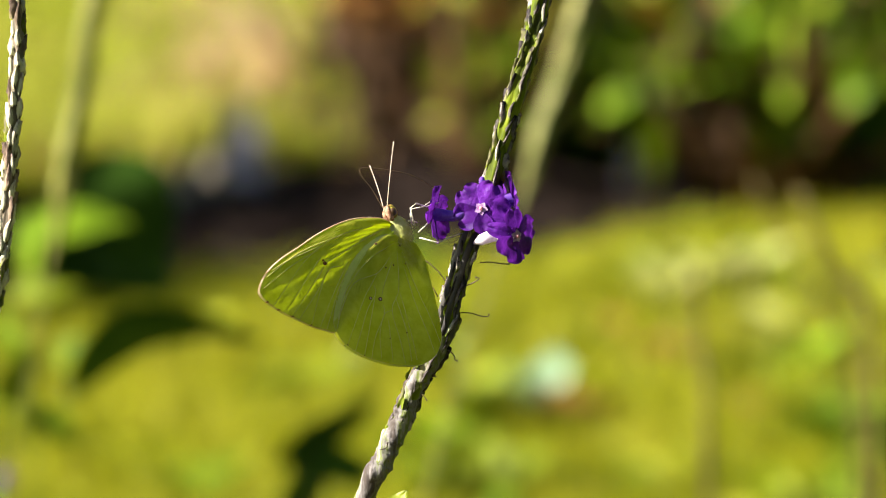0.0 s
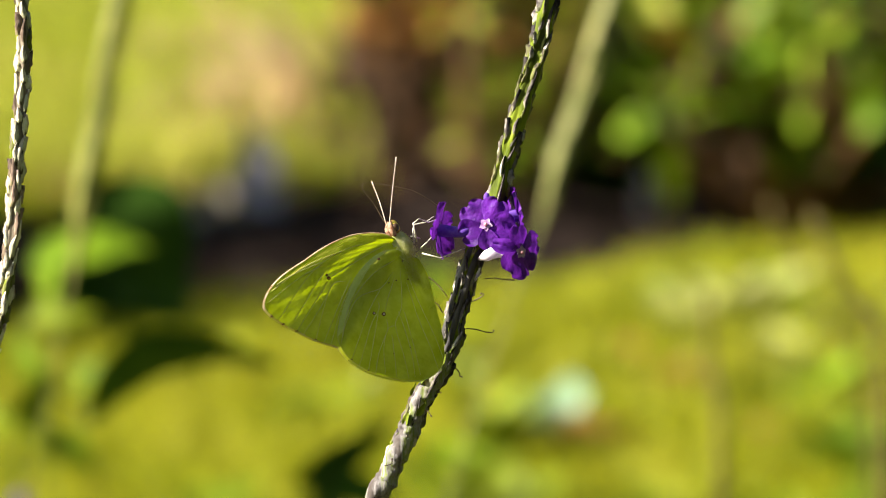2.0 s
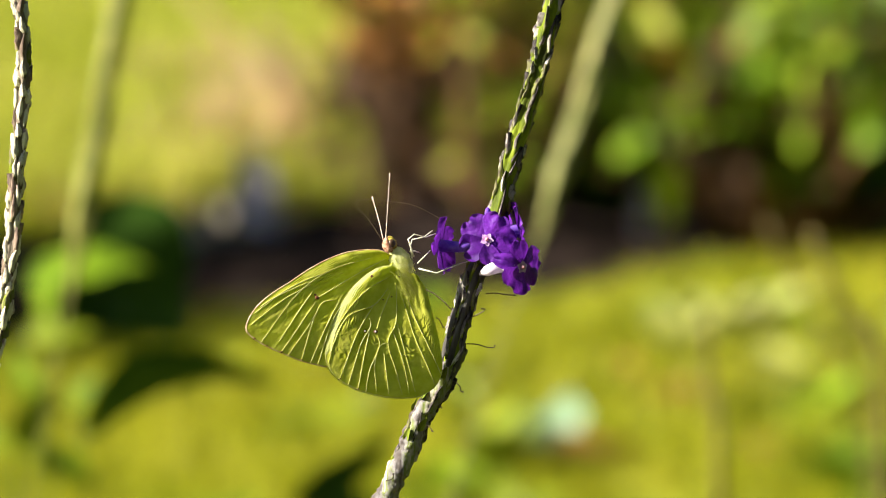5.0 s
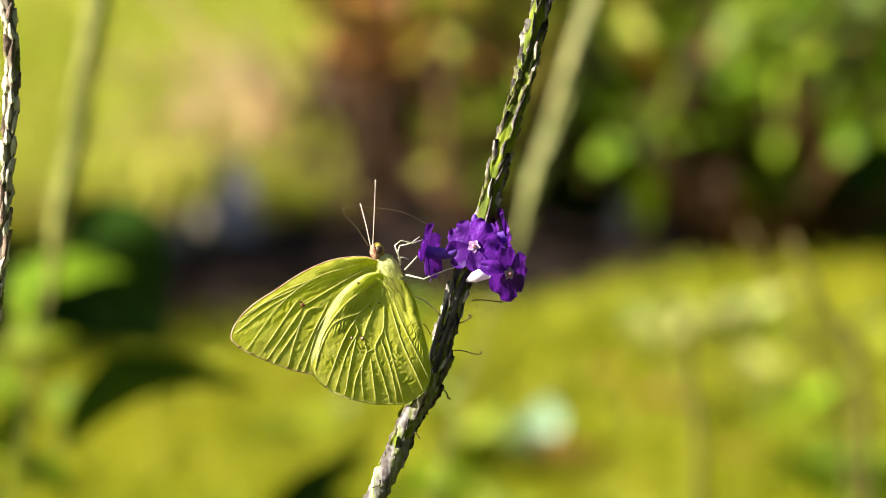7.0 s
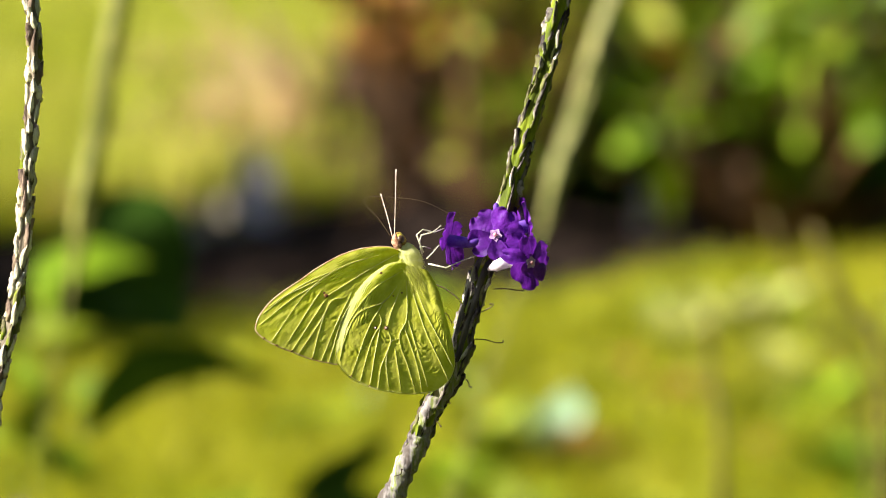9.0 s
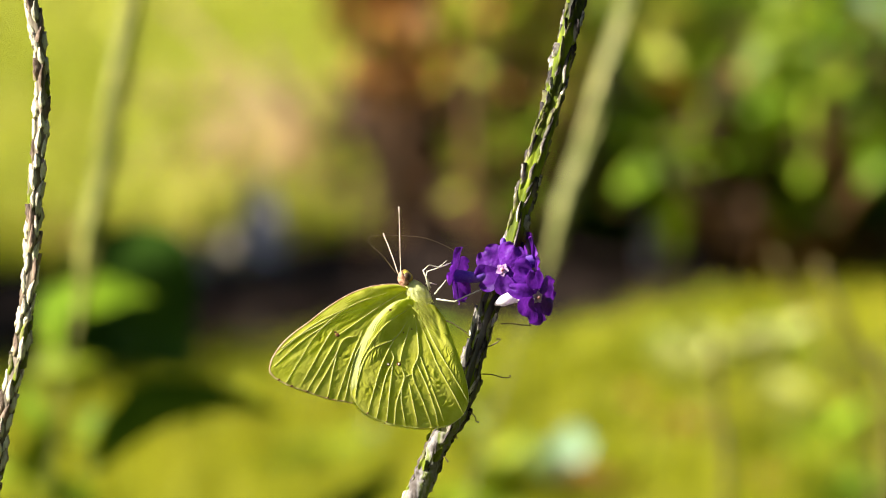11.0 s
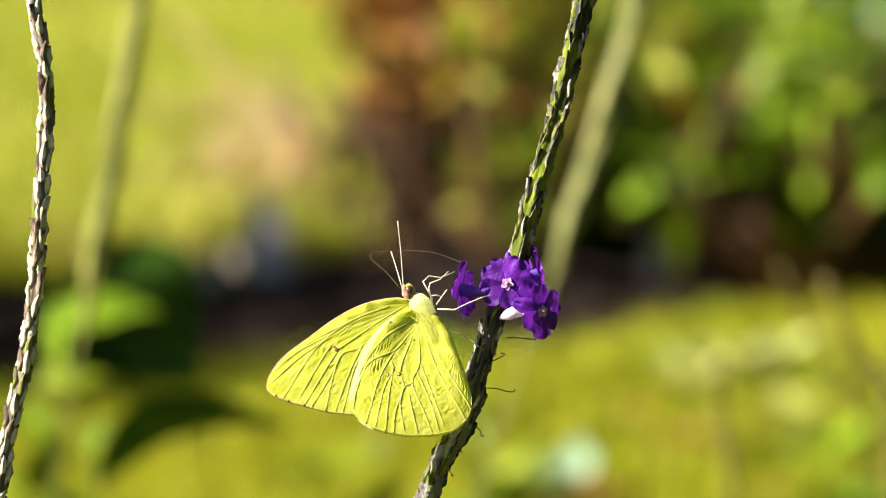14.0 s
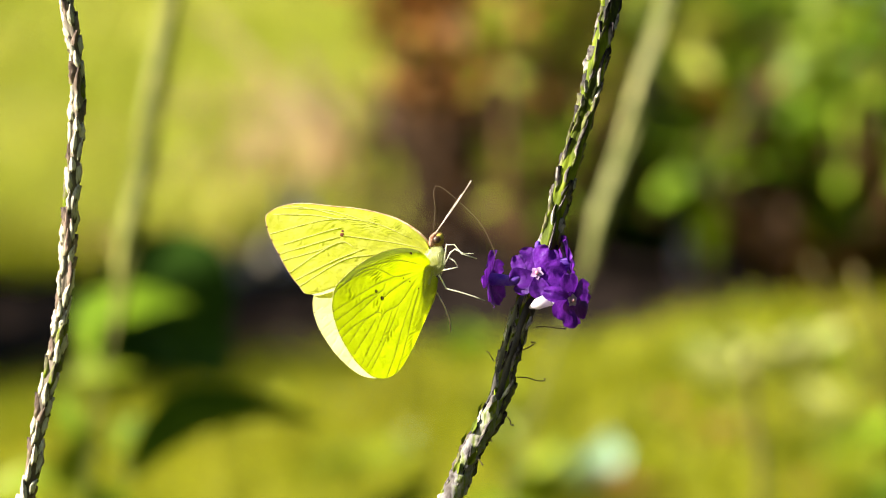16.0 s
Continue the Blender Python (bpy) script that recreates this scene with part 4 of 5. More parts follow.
def wing_bm(base, outline, veins, y0, side, relief, seed, bend):
    """A wing blade spread between its root and its outline, in the plane y = y0, gently fluted."""
    base = Vector((base[0], 0, base[1])) / 1000
    rim = smooth_line([Vector((x, 0, z)) / 1000 for x, z in outline], 16)
    marks = np.array([(p.x, p.z) for v in veins for p in smooth_line([Vector((a, 0, b)) for a, b in v], 14)])
    bm = bmesh.new()
    nr = 110
    rows = []
    for i, p in enumerate(rim):
        row = []
        spots = np.array([tuple(base.lerp(p, .03 + .97 * k / nr)) for k in range(nr + 1)])[:, ::2] * 1000
        gaps = np.sqrt(((spots[:, None, :] - marks[None, :, :]) ** 2).sum(2).min(1))
        for k in range(nr + 1):
            r = k / nr
            v = base.lerp(p, .03 + .97 * r)
            q = v * 1000
            gap = float(gaps[k])
            f = r * (1.2 - r) * relief
            dy = math.sin(i * .225 + seed) * .05 * f * 2 + side * .13 * math.exp(-(gap / .15) ** 2) * min(1, 3 * r) + noise.noise(Vector((q.x * .9, seed, q.z * .9))) * .16 * f + noise.noise(Vector((q.x * 2.4, seed + 5, q.z * 2.4))) * .075 * f + noise.noise(Vector((q.x * 5, seed + 9, q.z * 5))) * .07 * f
            ridge = max(0, noise.noise(Vector((q.x * .45 + 3, seed, q.z * .45))) + .25) * max(0, min(1, (r - .35) * 4)) * (1.25 - r) * relief
            dy += .25 * ridge * min(1, gap / .5) * math.sin(r * 120 + 5 * noise.noise(Vector((q.x * .8, seed + 2, q.z * .8))))
            bulge = bend * math.sin(math.pi * r ** 1.5) * side
            row.append(bm.verts.new((v.x, (y0 * (.15 + .85 * r) + (dy + bulge)) / 1000, v.z)))
        rows.append(row)
    for a, b in zip(rows, rows[1:]):
        for k in range(nr):
            bm.faces.new((a[k], a[k + 1], b[k + 1], b[k]))
    return bm, [r[-1].co.copy() for r in rows]


FORE_ROOT, HIND_ROOT = (-1.4, 1.17), (0.47, -1.64)
FORE = ((-2.1, 1.96), (-4.44, 2.71), (-8.18, 2.57), (-11.93, 1.78), (-15.67, 0.23), (-19.41, -1.87), (-23.15, -4.44), (-26.89, -6.87), (-29.7, -9.21), (-31.57, -11.55), (-32.41, -13.56), (-32.41, -14.87), (-30.87, -16.37), (-28.29, -17.86), (-25.02, -19.17), (-21.28, -20.58), (-18, -21.32), (-14.96, -21.28), (-10.99, -15.43), (-6.31, -7.95), (-1.64, -0.47))
HIND = ((-2.1, -0.47), (-4.44, -0.94), (-7.25, -2.57), (-10.05, -5.14), (-12.39, -8.42), (-14.26, -12.16), (-15.57, -16.37), (-16.09, -19.64), (-15.29, -22.07), (-13.33, -24.22), (-10.05, -26), (-6.41, -27.08), (-2.71, -27.69), (0.89, -27.73), (4.07, -27.22), (6.69, -25.63), (8.18, -23.43), (8.65, -20.67), (8.14, -16.18), (6.87, -10.66), (5.61, -5.61), (3.74, -2.34))
FORE_VEINS = (
    ((-6.31, 0.94), (-14.26, -1.64), (-21.75, -6.87), (-29.46, -17.07)), ((-18.94, -4.91), (-25.02, -8.42), (-31.57, -13.56)), ((-18.71, -6.55), (-20.81, -9.35), (-26.89, -18.47)),
    ((-17.91, -8.42), (-20.58, -12.16), (-25.25, -18.99)), ((-16.84, -8.79), (-19.64, -13.56), (-23.85, -19.55)), ((-13.8, -7.95), (-16.84, -8.89), (-19.17, -14.03), (-21.04, -20.48)),
    ((-12.39, -7.01), (-15.67, -13.09), (-19.17, -20.95)), ((-10.05, -6.55), (-14.26, -11.69), (-17.63, -21.23)), ((-2.57, 1.17), (-8.18, -1.87), (-14.26, -5.61), (-17.91, -7.86)),
    ((-14.73, -1.87), (-23.15, -5.61), (-30.87, -11.22)), ((-18.94, -4.21), (-25.95, -7.48), (-29.7, -9.82)))
HIND_VEINS = (
    ((-2.57, -5.24), (-5.85, -8.89), (-11.46, -11.46), (-14.36, -16.84), (-15.48, -21.04)), ((-5.85, -8.89), (-9.59, -14.96), (-13.09, -24.08)), ((-6.87, -11.69), (-6.69, -13.42), (-8.89, -17.3), (-11.36, -25.25)),
    ((-6.69, -13.42), (-8.18, -19.64), (-9.35, -26.19)), ((-5.14, -15.43), (-4.91, -17.54), (-7.01, -22.45), (-7.72, -26.75)), ((-3.04, -16.6), (-4.82, -17.54), (-5.94, -21.51), (-5.38, -27.5)),
    ((-0.7, -4.21), (-1.17, -12.16), (-3.04, -16.6), (-1.26, -22.91), (0.23, -28.06)), ((-3.98, -18.71), (-3.51, -22.91), (-2.76, -27.97)), ((-0.94, -12.63), (0.8, -19.64), (3.04, -27.87)),
    ((0.47, -7.01), (2.57, -14.96), (5.38, -21.51), (7.39, -25.81)), ((0.47, -3.74), (3.04, -11.69), (6.78, -19.64), (8.65, -23.38)), ((-2.1, -6.08), (-4.44, -11.22), (-5.28, -13.8)),
    ((-1.64, -2.34), (-8.18, -6.55), (-13.33, -13.09), (-15.2, -19.17)), ((-2.1, -13.56), (0.23, -21.04), (1.64, -27.97)))
FORE_SPOTS = (((-17.72, -7.62), .48, 0), ((-18.1, -7.01), .30, 0), ((-30.82, -16.37), .22, 0), ((-28.29, -17.77), .22, 0), ((-25.25, -18.99), .20, 0), ((-21.04, -20.48), .18, 0))
HIND_SPOTS = (((-7.86, -14.36), .42, 1), ((-5.61, -14.4), .50, 1), ((-6.22, -2.95), .32, 0), ((0, -2.62), .28, 0), ((-1.87, -6.92), .20, 0), ((-3.74, -7.58), .20, 0), ((0.94, -6.45), .18, 0), ((-13.09, -24.18), .18, 0), ((-9.35, -26.19), .16, 0), ((-5.38, -27.5), .18, 0), ((0.23, -28.06), .16, 0), ((0.23, -21.04), .14, 0), ((-3.6, -22.45), .16, 0))


def on_blade(tree, x, z, side):
    """The blade's surface at (x, z) millimetres, seen from its outer side."""
    hit = tree.ray_cast(Vector((x / 1000, side * .02, z / 1000)), Vector((0, -side, 0)))
    return hit[0]


def pale_band(i):
    """Whether that face of the hindwing lies in the pale band along its leading edge, where caught light is put into
    the colour.
    """
    row, k = divmod(i, 110)
    return row < 112 and k / 110 > .80 + .10 * abs(row / 52 - 1) + .03 * noise.noise(Vector((row * .1, k * .05, 2)))


def wing(fly, name, root, outline, veins, spots, y0, side, seed):
    # the far pair takes the paler copy with sunlight in its colour
    from_mat = WING if side < 0 else WING_UP_LIT
    bm, rim = wing_bm(root, outline, veins, y0, side, .8 if name == "forewing" else 1.0, seed, .45 if name == "forewing" else .95)
    bm.normal_update()
    bm.faces.index_update()
    tree = BVHTree.FromBMesh(bm)
    band = [f.index for f in bm.faces if name == "hindwing" and pale_band(f.index)]
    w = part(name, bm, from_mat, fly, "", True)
    if side < 0:
        w.data.materials.append(WING_PALE)
        for i in band:
            w.data.polygons[i].material_index = 1
    edge = rim[:int(len(rim) * .84)]
    fore = name == "forewing"
    part("margin", tube(edge, (lambda u: .00012 if u < .5 else .00006) if fore else .00005, 6), MARGIN if fore else VEIN, w, "pinkish-brown wing margin" if fore else "", True)
    for v in veins:
        line = []
        for p in smooth_line([Vector((a, 0, b)) for a, b in v], 6):
            h = on_blade(tree, p.x, p.z, side)
            if h:
                line.append(h + Vector((0, side * .00003, 0)))
        if len(line) > 3:
            part("vein", tube(line, lambda u: .00007 * min(1, .3 + 4 * u) - .00002 * u, 6), VEIN, w, "", True)
    for (a, b), r, ring in [((s[0][0], s[0][1]), s[1], s[2]) for s in spots]:
        h = on_blade(tree, a, b, side)
        if not h:
            continue
        part("spot", ball(h, (r / 1000, .00010, r / 1000 * .85), None, None, 10, 6, .15, a), SPOT_DARK, w, "dark brown spot", True)
        if ring:
            part("spot", ball(h + Vector((0, side * .00006, 0)), (r / 2200, .00010, r / 2200), None, None, 8, 6), SPOT_PALE, w, "silvery spot centre", True)
    return w


def butterfly():
    fly = new("butterfly")
    fly.empty_display_size = .01
    MATRICES[fly] = Matrix()
    tagged(fly, "yellow-green sulphur butterfly feeding at a violet flower", "butterfly")
    turn = rot_to(AXIS, (0, -1, 0))
    mm = lambda x, z, y=0.0: Vector((x / 1000, y / 1000, z / 1000))
    part("thorax", ball(mm(0.10, 0.95), (.0020, .0027, .0011), None, turn, 20, 14, .10), FUR, fly, "", True)
    part("abdomen", ball(mm(3.04, -5.61), (.0007, .0054, .0004), None, turn, 16, 14, .05), FUR, fly, "", True)
    head = part("head", ball(mm(-1.59, 4.3), (.0011, .0016, .0011), None, turn, 16, 12, .12), HEAD, fly, "yellowish-brown scaly head", True)
    for s in (-1, 1):
        part("eye", ball(mm(-1.75, 4.15, s * .92), (.00078, .00055, .00086), None, None, 14, 10), EYE_M, head, "brown compound eye", True)
        part("palp", tube(smooth_line([mm(-1.75, 2.4, s * .55), mm(-2.35, 3.2, s * .75), mm(-2.75, 4.3, s * .6), mm(-2.75, 5.5, s * .45)], 4), lambda u: .00070 * math.sin(.5 + 2.4 * u), 10, None, .15), PALP, head, "pinkish-white scaly palp", True)
    for a, b, c in (((-2.95, 4.86, -.5), (-2.85, 11.69, -2.2), (-2.95, 18.05, -4.4)), ((-3.13, 4.86, .5), (-3.88, 9.82, 1.6), (-4.63, 14.5, 3.2))):
        part("antenna", tube(smooth_line([mm(*a), mm(*b), mm(*c)], 8), lambda u: .00008 + .00004 * (u > .9), 7), ANTENNA, head, "thin pinkish antenna", True)
    line = smooth_line([mm(-3.74, 5.14), mm(-6.31, 8.89, -.3), mm(-8.75, 11.46, -.5), mm(-8.37, 13, -.6), mm(-3.51, 13.09, -.4), mm(3.04, 12.39, -.2), mm(7.95, 10.29), mm(10.05, 8.89)], 8)
    part("proboscis", tube(line, .00006, 6), PROBOSCIS, head, "hair-thin brown proboscis", True)
    rng = random.Random(8)
    bm = bmesh.new()
    c = mm(0.10, 0.95)
    for _ in range(3600):
        d = Vector((rng.gauss(0, 1), rng.gauss(0, 1), rng.gauss(0, 1))).normalized()
        p = c + turn.to_3x3() @ Vector((d.x * .0021, d.y * .0029, d.z * .0011))
        q = p + (turn.to_3x3() @ d * .00025 + AXIS * .0014 + Vector((rng.gauss(0, 1), rng.gauss(0, 1), rng.gauss(0, 1))) * .0002) * rng.uniform(.6, 1.2)
        s = (q - p).cross(Vector((rng.gauss(0, 1), rng.gauss(0, 1), rng.gauss(0, 1)))).normalized() * .000028
        bm.faces.new((bm.verts.new(p - s), bm.verts.new(p + s), bm.verts.new(q)))
    tagged(part("fur", bm, FUR, fly, "pale yellow hairs on the thorax", True), kind="stuff")
    # hairs added in place of the hindwing's sunlit inner fold
    bm = bmesh.new()
    for _ in range(1500):
        u = rng.random()
        p = mm(.1 + 2.0 * u + rng.gauss(0, .85), -.6 - 6.0 * u + rng.gauss(0, .8), -1.28 + .25 * u)
        q = p + (AXIS * .0011 + Vector((rng.gauss(0, .00022), -.00022, rng.gauss(0, .00022)))) * rng.uniform(.5, 1.1)
        s = (q - p).cross(Vector((rng.gauss(0, 1), rng.gauss(0, 1), rng.gauss(0, 1)))).normalized() * .000026
        bm.faces.new((bm.verts.new(p - s), bm.verts.new(p + s), bm.verts.new(q)))
    tagged(part("wing_root_hair", bm, FUR_WING, fly, "yellow hairs on the wing roots, in place of a sunlit fold", True), kind="stuff")
    for pts, y in ((((2.77, 1.36), (1.08, 4.67), (2.37, 5.72), (4.79, 5.2), (7.82, 6.37)), (-1.5, -3.2, -3.4, -3.2, -3.0)),
                   (((2.69, 1.16), (2.21, 3.87), (2.53, 5), (4.79, 5.48), (6.49, 6.77)), (-.5, -1.0, -1.2, -1.8, -2.5)),
                   (((3.38, -0.05), (4.59, 1.2), (5.84, 2.57)), (-1.8, -2.6, -3.0)),
                   (((2.37, 2.78), (3.58, 2.98), (4.79, 2.57)), (.3, .6, .6)),
                   (((3.58, -1.14), (6.89, -2.27), (9.64, -1.06), (12.46, 0.07), (14.56, 0.72)), (-2.0, -3.6, -3.4, -3.0, -2.6)),
                   (((4.39, -4.29), (7.62, -5.5), (10.12, -7.12), (11.73, -8.73)), (1.2, 1.6, 2.2, 2.6))):
        part("leg", tube(smooth_line([mm(p[0], p[1], yy) for p, yy in zip(pts, y)], 1), lambda u: .00016 - .00006 * u, 7), LEG if y[0] < 1 else ANTENNA, fly, "thin whitish leg", True)
    wings = {}
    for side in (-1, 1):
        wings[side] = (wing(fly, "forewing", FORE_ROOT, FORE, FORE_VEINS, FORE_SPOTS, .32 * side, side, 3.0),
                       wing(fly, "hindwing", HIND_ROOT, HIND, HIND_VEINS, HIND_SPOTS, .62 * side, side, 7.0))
    return fly, wings


# ---- place ----
ground()
bed()
near_bed()
# hedges out of view, added to hold back light from the sky
hedge("hedge_east", 2.6, -3.0, 2.6, 4.2, 3.6, 1)
hedge("hedge_south", -2.4, -2.4, 2.4, -2.4, 3.6, 2)
hedge("hedge_north", -7, 15, 7, 15, 2.6, 3)
grass()
meadow()
tree()
# low clumps take the near-black leaf colour in place of shade
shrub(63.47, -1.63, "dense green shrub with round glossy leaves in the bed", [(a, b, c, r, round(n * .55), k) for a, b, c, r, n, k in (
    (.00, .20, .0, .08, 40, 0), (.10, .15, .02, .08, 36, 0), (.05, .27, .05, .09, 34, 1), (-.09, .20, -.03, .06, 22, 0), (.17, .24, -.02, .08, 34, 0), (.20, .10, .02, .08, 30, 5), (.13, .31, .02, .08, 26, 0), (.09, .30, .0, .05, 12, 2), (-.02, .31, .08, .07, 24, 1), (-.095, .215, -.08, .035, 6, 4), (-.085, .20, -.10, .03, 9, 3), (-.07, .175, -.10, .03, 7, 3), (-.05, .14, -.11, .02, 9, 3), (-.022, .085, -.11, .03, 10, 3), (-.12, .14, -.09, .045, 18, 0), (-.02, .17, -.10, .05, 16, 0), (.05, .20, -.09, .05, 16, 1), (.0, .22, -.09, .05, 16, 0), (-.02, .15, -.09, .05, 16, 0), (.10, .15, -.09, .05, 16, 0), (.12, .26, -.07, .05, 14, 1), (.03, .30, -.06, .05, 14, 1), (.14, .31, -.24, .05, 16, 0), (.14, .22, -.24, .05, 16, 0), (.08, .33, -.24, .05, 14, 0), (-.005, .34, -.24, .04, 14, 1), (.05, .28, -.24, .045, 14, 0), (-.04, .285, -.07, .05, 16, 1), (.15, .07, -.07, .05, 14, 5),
    (.20, .36, -.03, .08, 24, 1), (.02, .11, -.06, .06, 20, 5), (.25, .20, -.04, .08, 30, 1), (.30, .30, .08, .09, 30, 0), (.08, .08, .14, .08, 30, 5), (-.14, .31, .14, .08, 30, 1))], (LEAF_FAR, LEAF_FRESH, LEAF_PALE, LEAF_BROWN, LEAF_RUST, LEAF_SHADED), 17)
# near-black low clumps stand in for the shaded gaps between shrubs
shrub(37.89, 4.77, "shrub at the back of the bed, low clumps coloured as shade", (
    (.00, .08, .0, .08, 50, 0), (-.10, .08, .05, .07, 40, 0), (.12, .08, .03, .08, 50, 0), (-.08, .27, .12, .07, 22, 2), (-.12, .36, .12, .07, 22, 2), (.25, .10, .1, .09, 50, 0), (.36, .10, .1, .09, 50, 0), (.06, .36, .14, .07, 22, 1), (.0, .31, .15, .06, 18, 1), (.12, .34, .15, .06, 18, 0), (.05, .27, .0, .05, 12, 1), (.12, .25, .0, .05, 12, 2), (.01, .36, .0, .06, 14, 2), (.16, .33, .0, .05, 12, 1), (.18, .40, .1, .07, 30, 0), (.28, .34, .1, .07, 30, 0), (.36, .30, .1, .08, 30, 0), (-.05, .12, -.06, .045, 14, 1), (.02, .14, -.06, .045, 14, 2), (.07, .11, -.06, .045, 12, 1), (-.02, .17, -.06, .045, 12, 2), (-.09, .16, -.06, .05, 16, 1), (-.02, .22, -.06, .06, 18, 2), (.05, .17, -.04, .05, 14, 1), (-.06, .28, -.05, .06, 18, 2), (.09, .22, -.05, .05, 14, 1), (.03, .30, -.05, .06, 16, 1), (.30, .42, .1, .08, 30, 1), (.40, .40, .1, .08, 30, 1)), (LEAF_SHADED, LEAF_FAR, LEAF_LIME), 19)
shrub(5.35, -3.37, "low shrub with yellowing leaves beside the trunk", ((-.01, .12, .02, .05, 14, 1), (.03, .16, .04, .06, 16, 0), (.06, .25, .1, .07, 18, 1), (.02, .07, .0, .04, 10, 0), (.0, .28, .1, .06, 16, 0), (.08, .32, .1, .06, 20, 1), (.02, .35, .08, .06, 18, 1), (-.02, .36, .06, .05, 18, 2), (.16, .31, .08, .06, 18, 1), (.12, .15, .05, .05, 12, 0), (.10, .39, .1, .07, 26, 1), (.03, .43, .1, .07, 26, 1), (.18, .40, .1, .07, 22, 1), (.12, .46, .1, .07, 26, 1), (-.03, .30, .02, .05, 14, 1), (.06, .20, .02, .05, 14, 1)), (LEAF_FAR, LEAF_LIME, LEAF_RUST), 23, (.03, .055))
# rust on the high clumps, brown on the low: sun and shade in the colour
shrub(-9.76, 3.37, "dry shrub with rusty-brown leaves round the trunk", ((-0.01, 0.06, -0.02, 0.05, 40, 1), (0.05, 0.08, -0.03, 0.06, 60, 1), (0, 0.16, 0, 0.05, 60, 1), (0.06, 0.18, -0.02, 0.06, 70, 1), (-0.01, 0.27, -0.03, 0.06, 42, 0), (0.05, 0.28, -0.05, 0.06, 49, 0), (0.08, 0.12, -0.02, 0.05, 40, 1), (0, 0.37, -0.05, 0.08, 49, 0), (0.02, 0.13, -0.07, 0.05, 22, 1), (0.05, 0.24, -0.11, 0.05, 15, 0), (0.02, 0.22, -0.12, 0.04, 13, 0), (0, 0.32, -0.11, 0.05, 13, 0), (-0.04, 0.33, -0.08, 0.05, 21, 0), (-0.035, 0.22, -0.07, 0.04, 15, 0), (-0.065, 0.28, -0.05, 0.045, 18, 0), (-0.06, 0.18, 0, 0.045, 26, 1), (-0.075, 0.37, -0.05, 0.05, 17, 0), (-0.1, 0.3, -0.05, 0.05, 6, 0), (-0.06, 0.12, -0.03, 0.04, 12, 1), (0.09, 0.2, -0.08, 0.05, 10, 0)), (LEAF_RUST, LEAF_BROWN, LEAF_LIME), 29, (.03, .06))
# mostly hidden shrubs, added to cast shade on the bed
for k, (x, z) in enumerate(((-6.86, 8.02), (-4.53, 12.32))):
    shrub(x, z, "dense dry brown shrub added behind the trunk to shade the bed", ((-.02, .08, .0, .05, 50, 0), (.04, .08, .0, .06, 50, 0), (-.01, .18, .0, .05, 50, 0), (.04, .18, .0, .06, 60, 0), (.02, .27, .0, .06, 60, 0), (.03, .34, .0, .06, 40, 0)), (LEAF_BROWN,), 60 + k, (.04, .06))
reed(-26.04, 12.32, -62.65, 55.91, STRAW, "pale leaning reed blade behind the bed")
reed(-33.01, 12.9, -42.31, 48.94, STRAW, "pale leaning reed blade behind the bed")
reed(-19.06, 12.9, -46.96, 54.75, MEADOW, "pale leaning reed blade behind the bed")
twiggy(-22.55, -3.37, "dry brown twiggy shrub in the bed", .24, 11, 5, (.03, .1))
# unseen dense shrubs, added left of the view to shade the bed
for k, (x, y) in enumerate(((-.98, 5.88), (-1.0, 6.18), (-.92, 6.46))):
    c = [(random.Random(70 + k * 9 + i).uniform(-.16, .16), .06 + (.062 if k else .042) * i, random.Random(90 + k * 9 + i).uniform(-.13, .13), .13, 70, 0) for i in range(9)]
    shrub_at(Vector((x, y, 0)), "dense dark green shrub added out of view to shade the bed", c, (LEAF_FAR,), 50 + k)
for x, z, w, h, s in ((-43.24, -4.3, .024, .11, 1), (-44.64, -0.46, .020, .12, 2), (-39.99, -2.79, .022, .10, 3), (36.73, -1.63, .022, .08, 4), (-40.22, -6.86, .022, .07, 5),  (-41.73, 2.44, .020, .10, 8)):
    stone(x, z, w, h, s, "weathered grey-violet stone set upright in the bed")
for x, z, h, sp, n, s in ((-41.15, 12.9, .14, .09, 90, 1), (-56.26, 10.58, .09, .10, 90, 2), (-35.34, 17.55, .16, .09, 80, 3), (-70.21, 7.09, .05, .09, 60, 4), (-29.52, 16.39, .12, .08, 40, 5), (-84.16, 4.77, .05, .08, 60, 6), (-45.8, 22.2, .12, .09, 70, 7), (-52.77, 28.01, .12, .09, 60, 8), (-62.07, 7.09, .06, .10, 70, 10)):
    tuft(x, z, h, sp, n, STRAW, "dry straw-coloured grass tuft behind the bed", s, width=.005)
for x, z, w, h, s in ((-52.77, -8.6, .020, .10, 6), (-57.2, -11.8, .018, .08, 9), (-52.19, -5.93, .035, .065, 11), (-53.94, -1.63, .03, .05, 12), (-36.5, -3.37, .03, .05, 13), (-60.33, -3.37, .035, .04, 14), (-33.01, -6.86, .035, .035, 15), (-48.12, 1.28, .03, .06, 16), (-46.5, -8.0, .028, .09, 23), (-54.0, -9.0, .026, .08, 24)):
    stone(x, z, w, h, s, "pale tan stone in the dark mulch of the bed", STONE_TAN)
for x, z, h, sp, n, s in ((-50.45, -3.37, .06, .05, 30, 31), (-36.5, 0.12, .07, .05, 30, 32), (-30.69, -4.53, .05, .05, 24, 33), (-62.07, 0.12, .05, .06, 30, 34), (-56.26, 2.44, .05, .06, 40, 35), (-44.64, 4.77, .06, .06, 40, 36)):
    tuft(x, z, h, sp, n, STRAW, "sparse dry grass tuft among the stones of the bed", s, width=.005)
straw = random.Random(55)
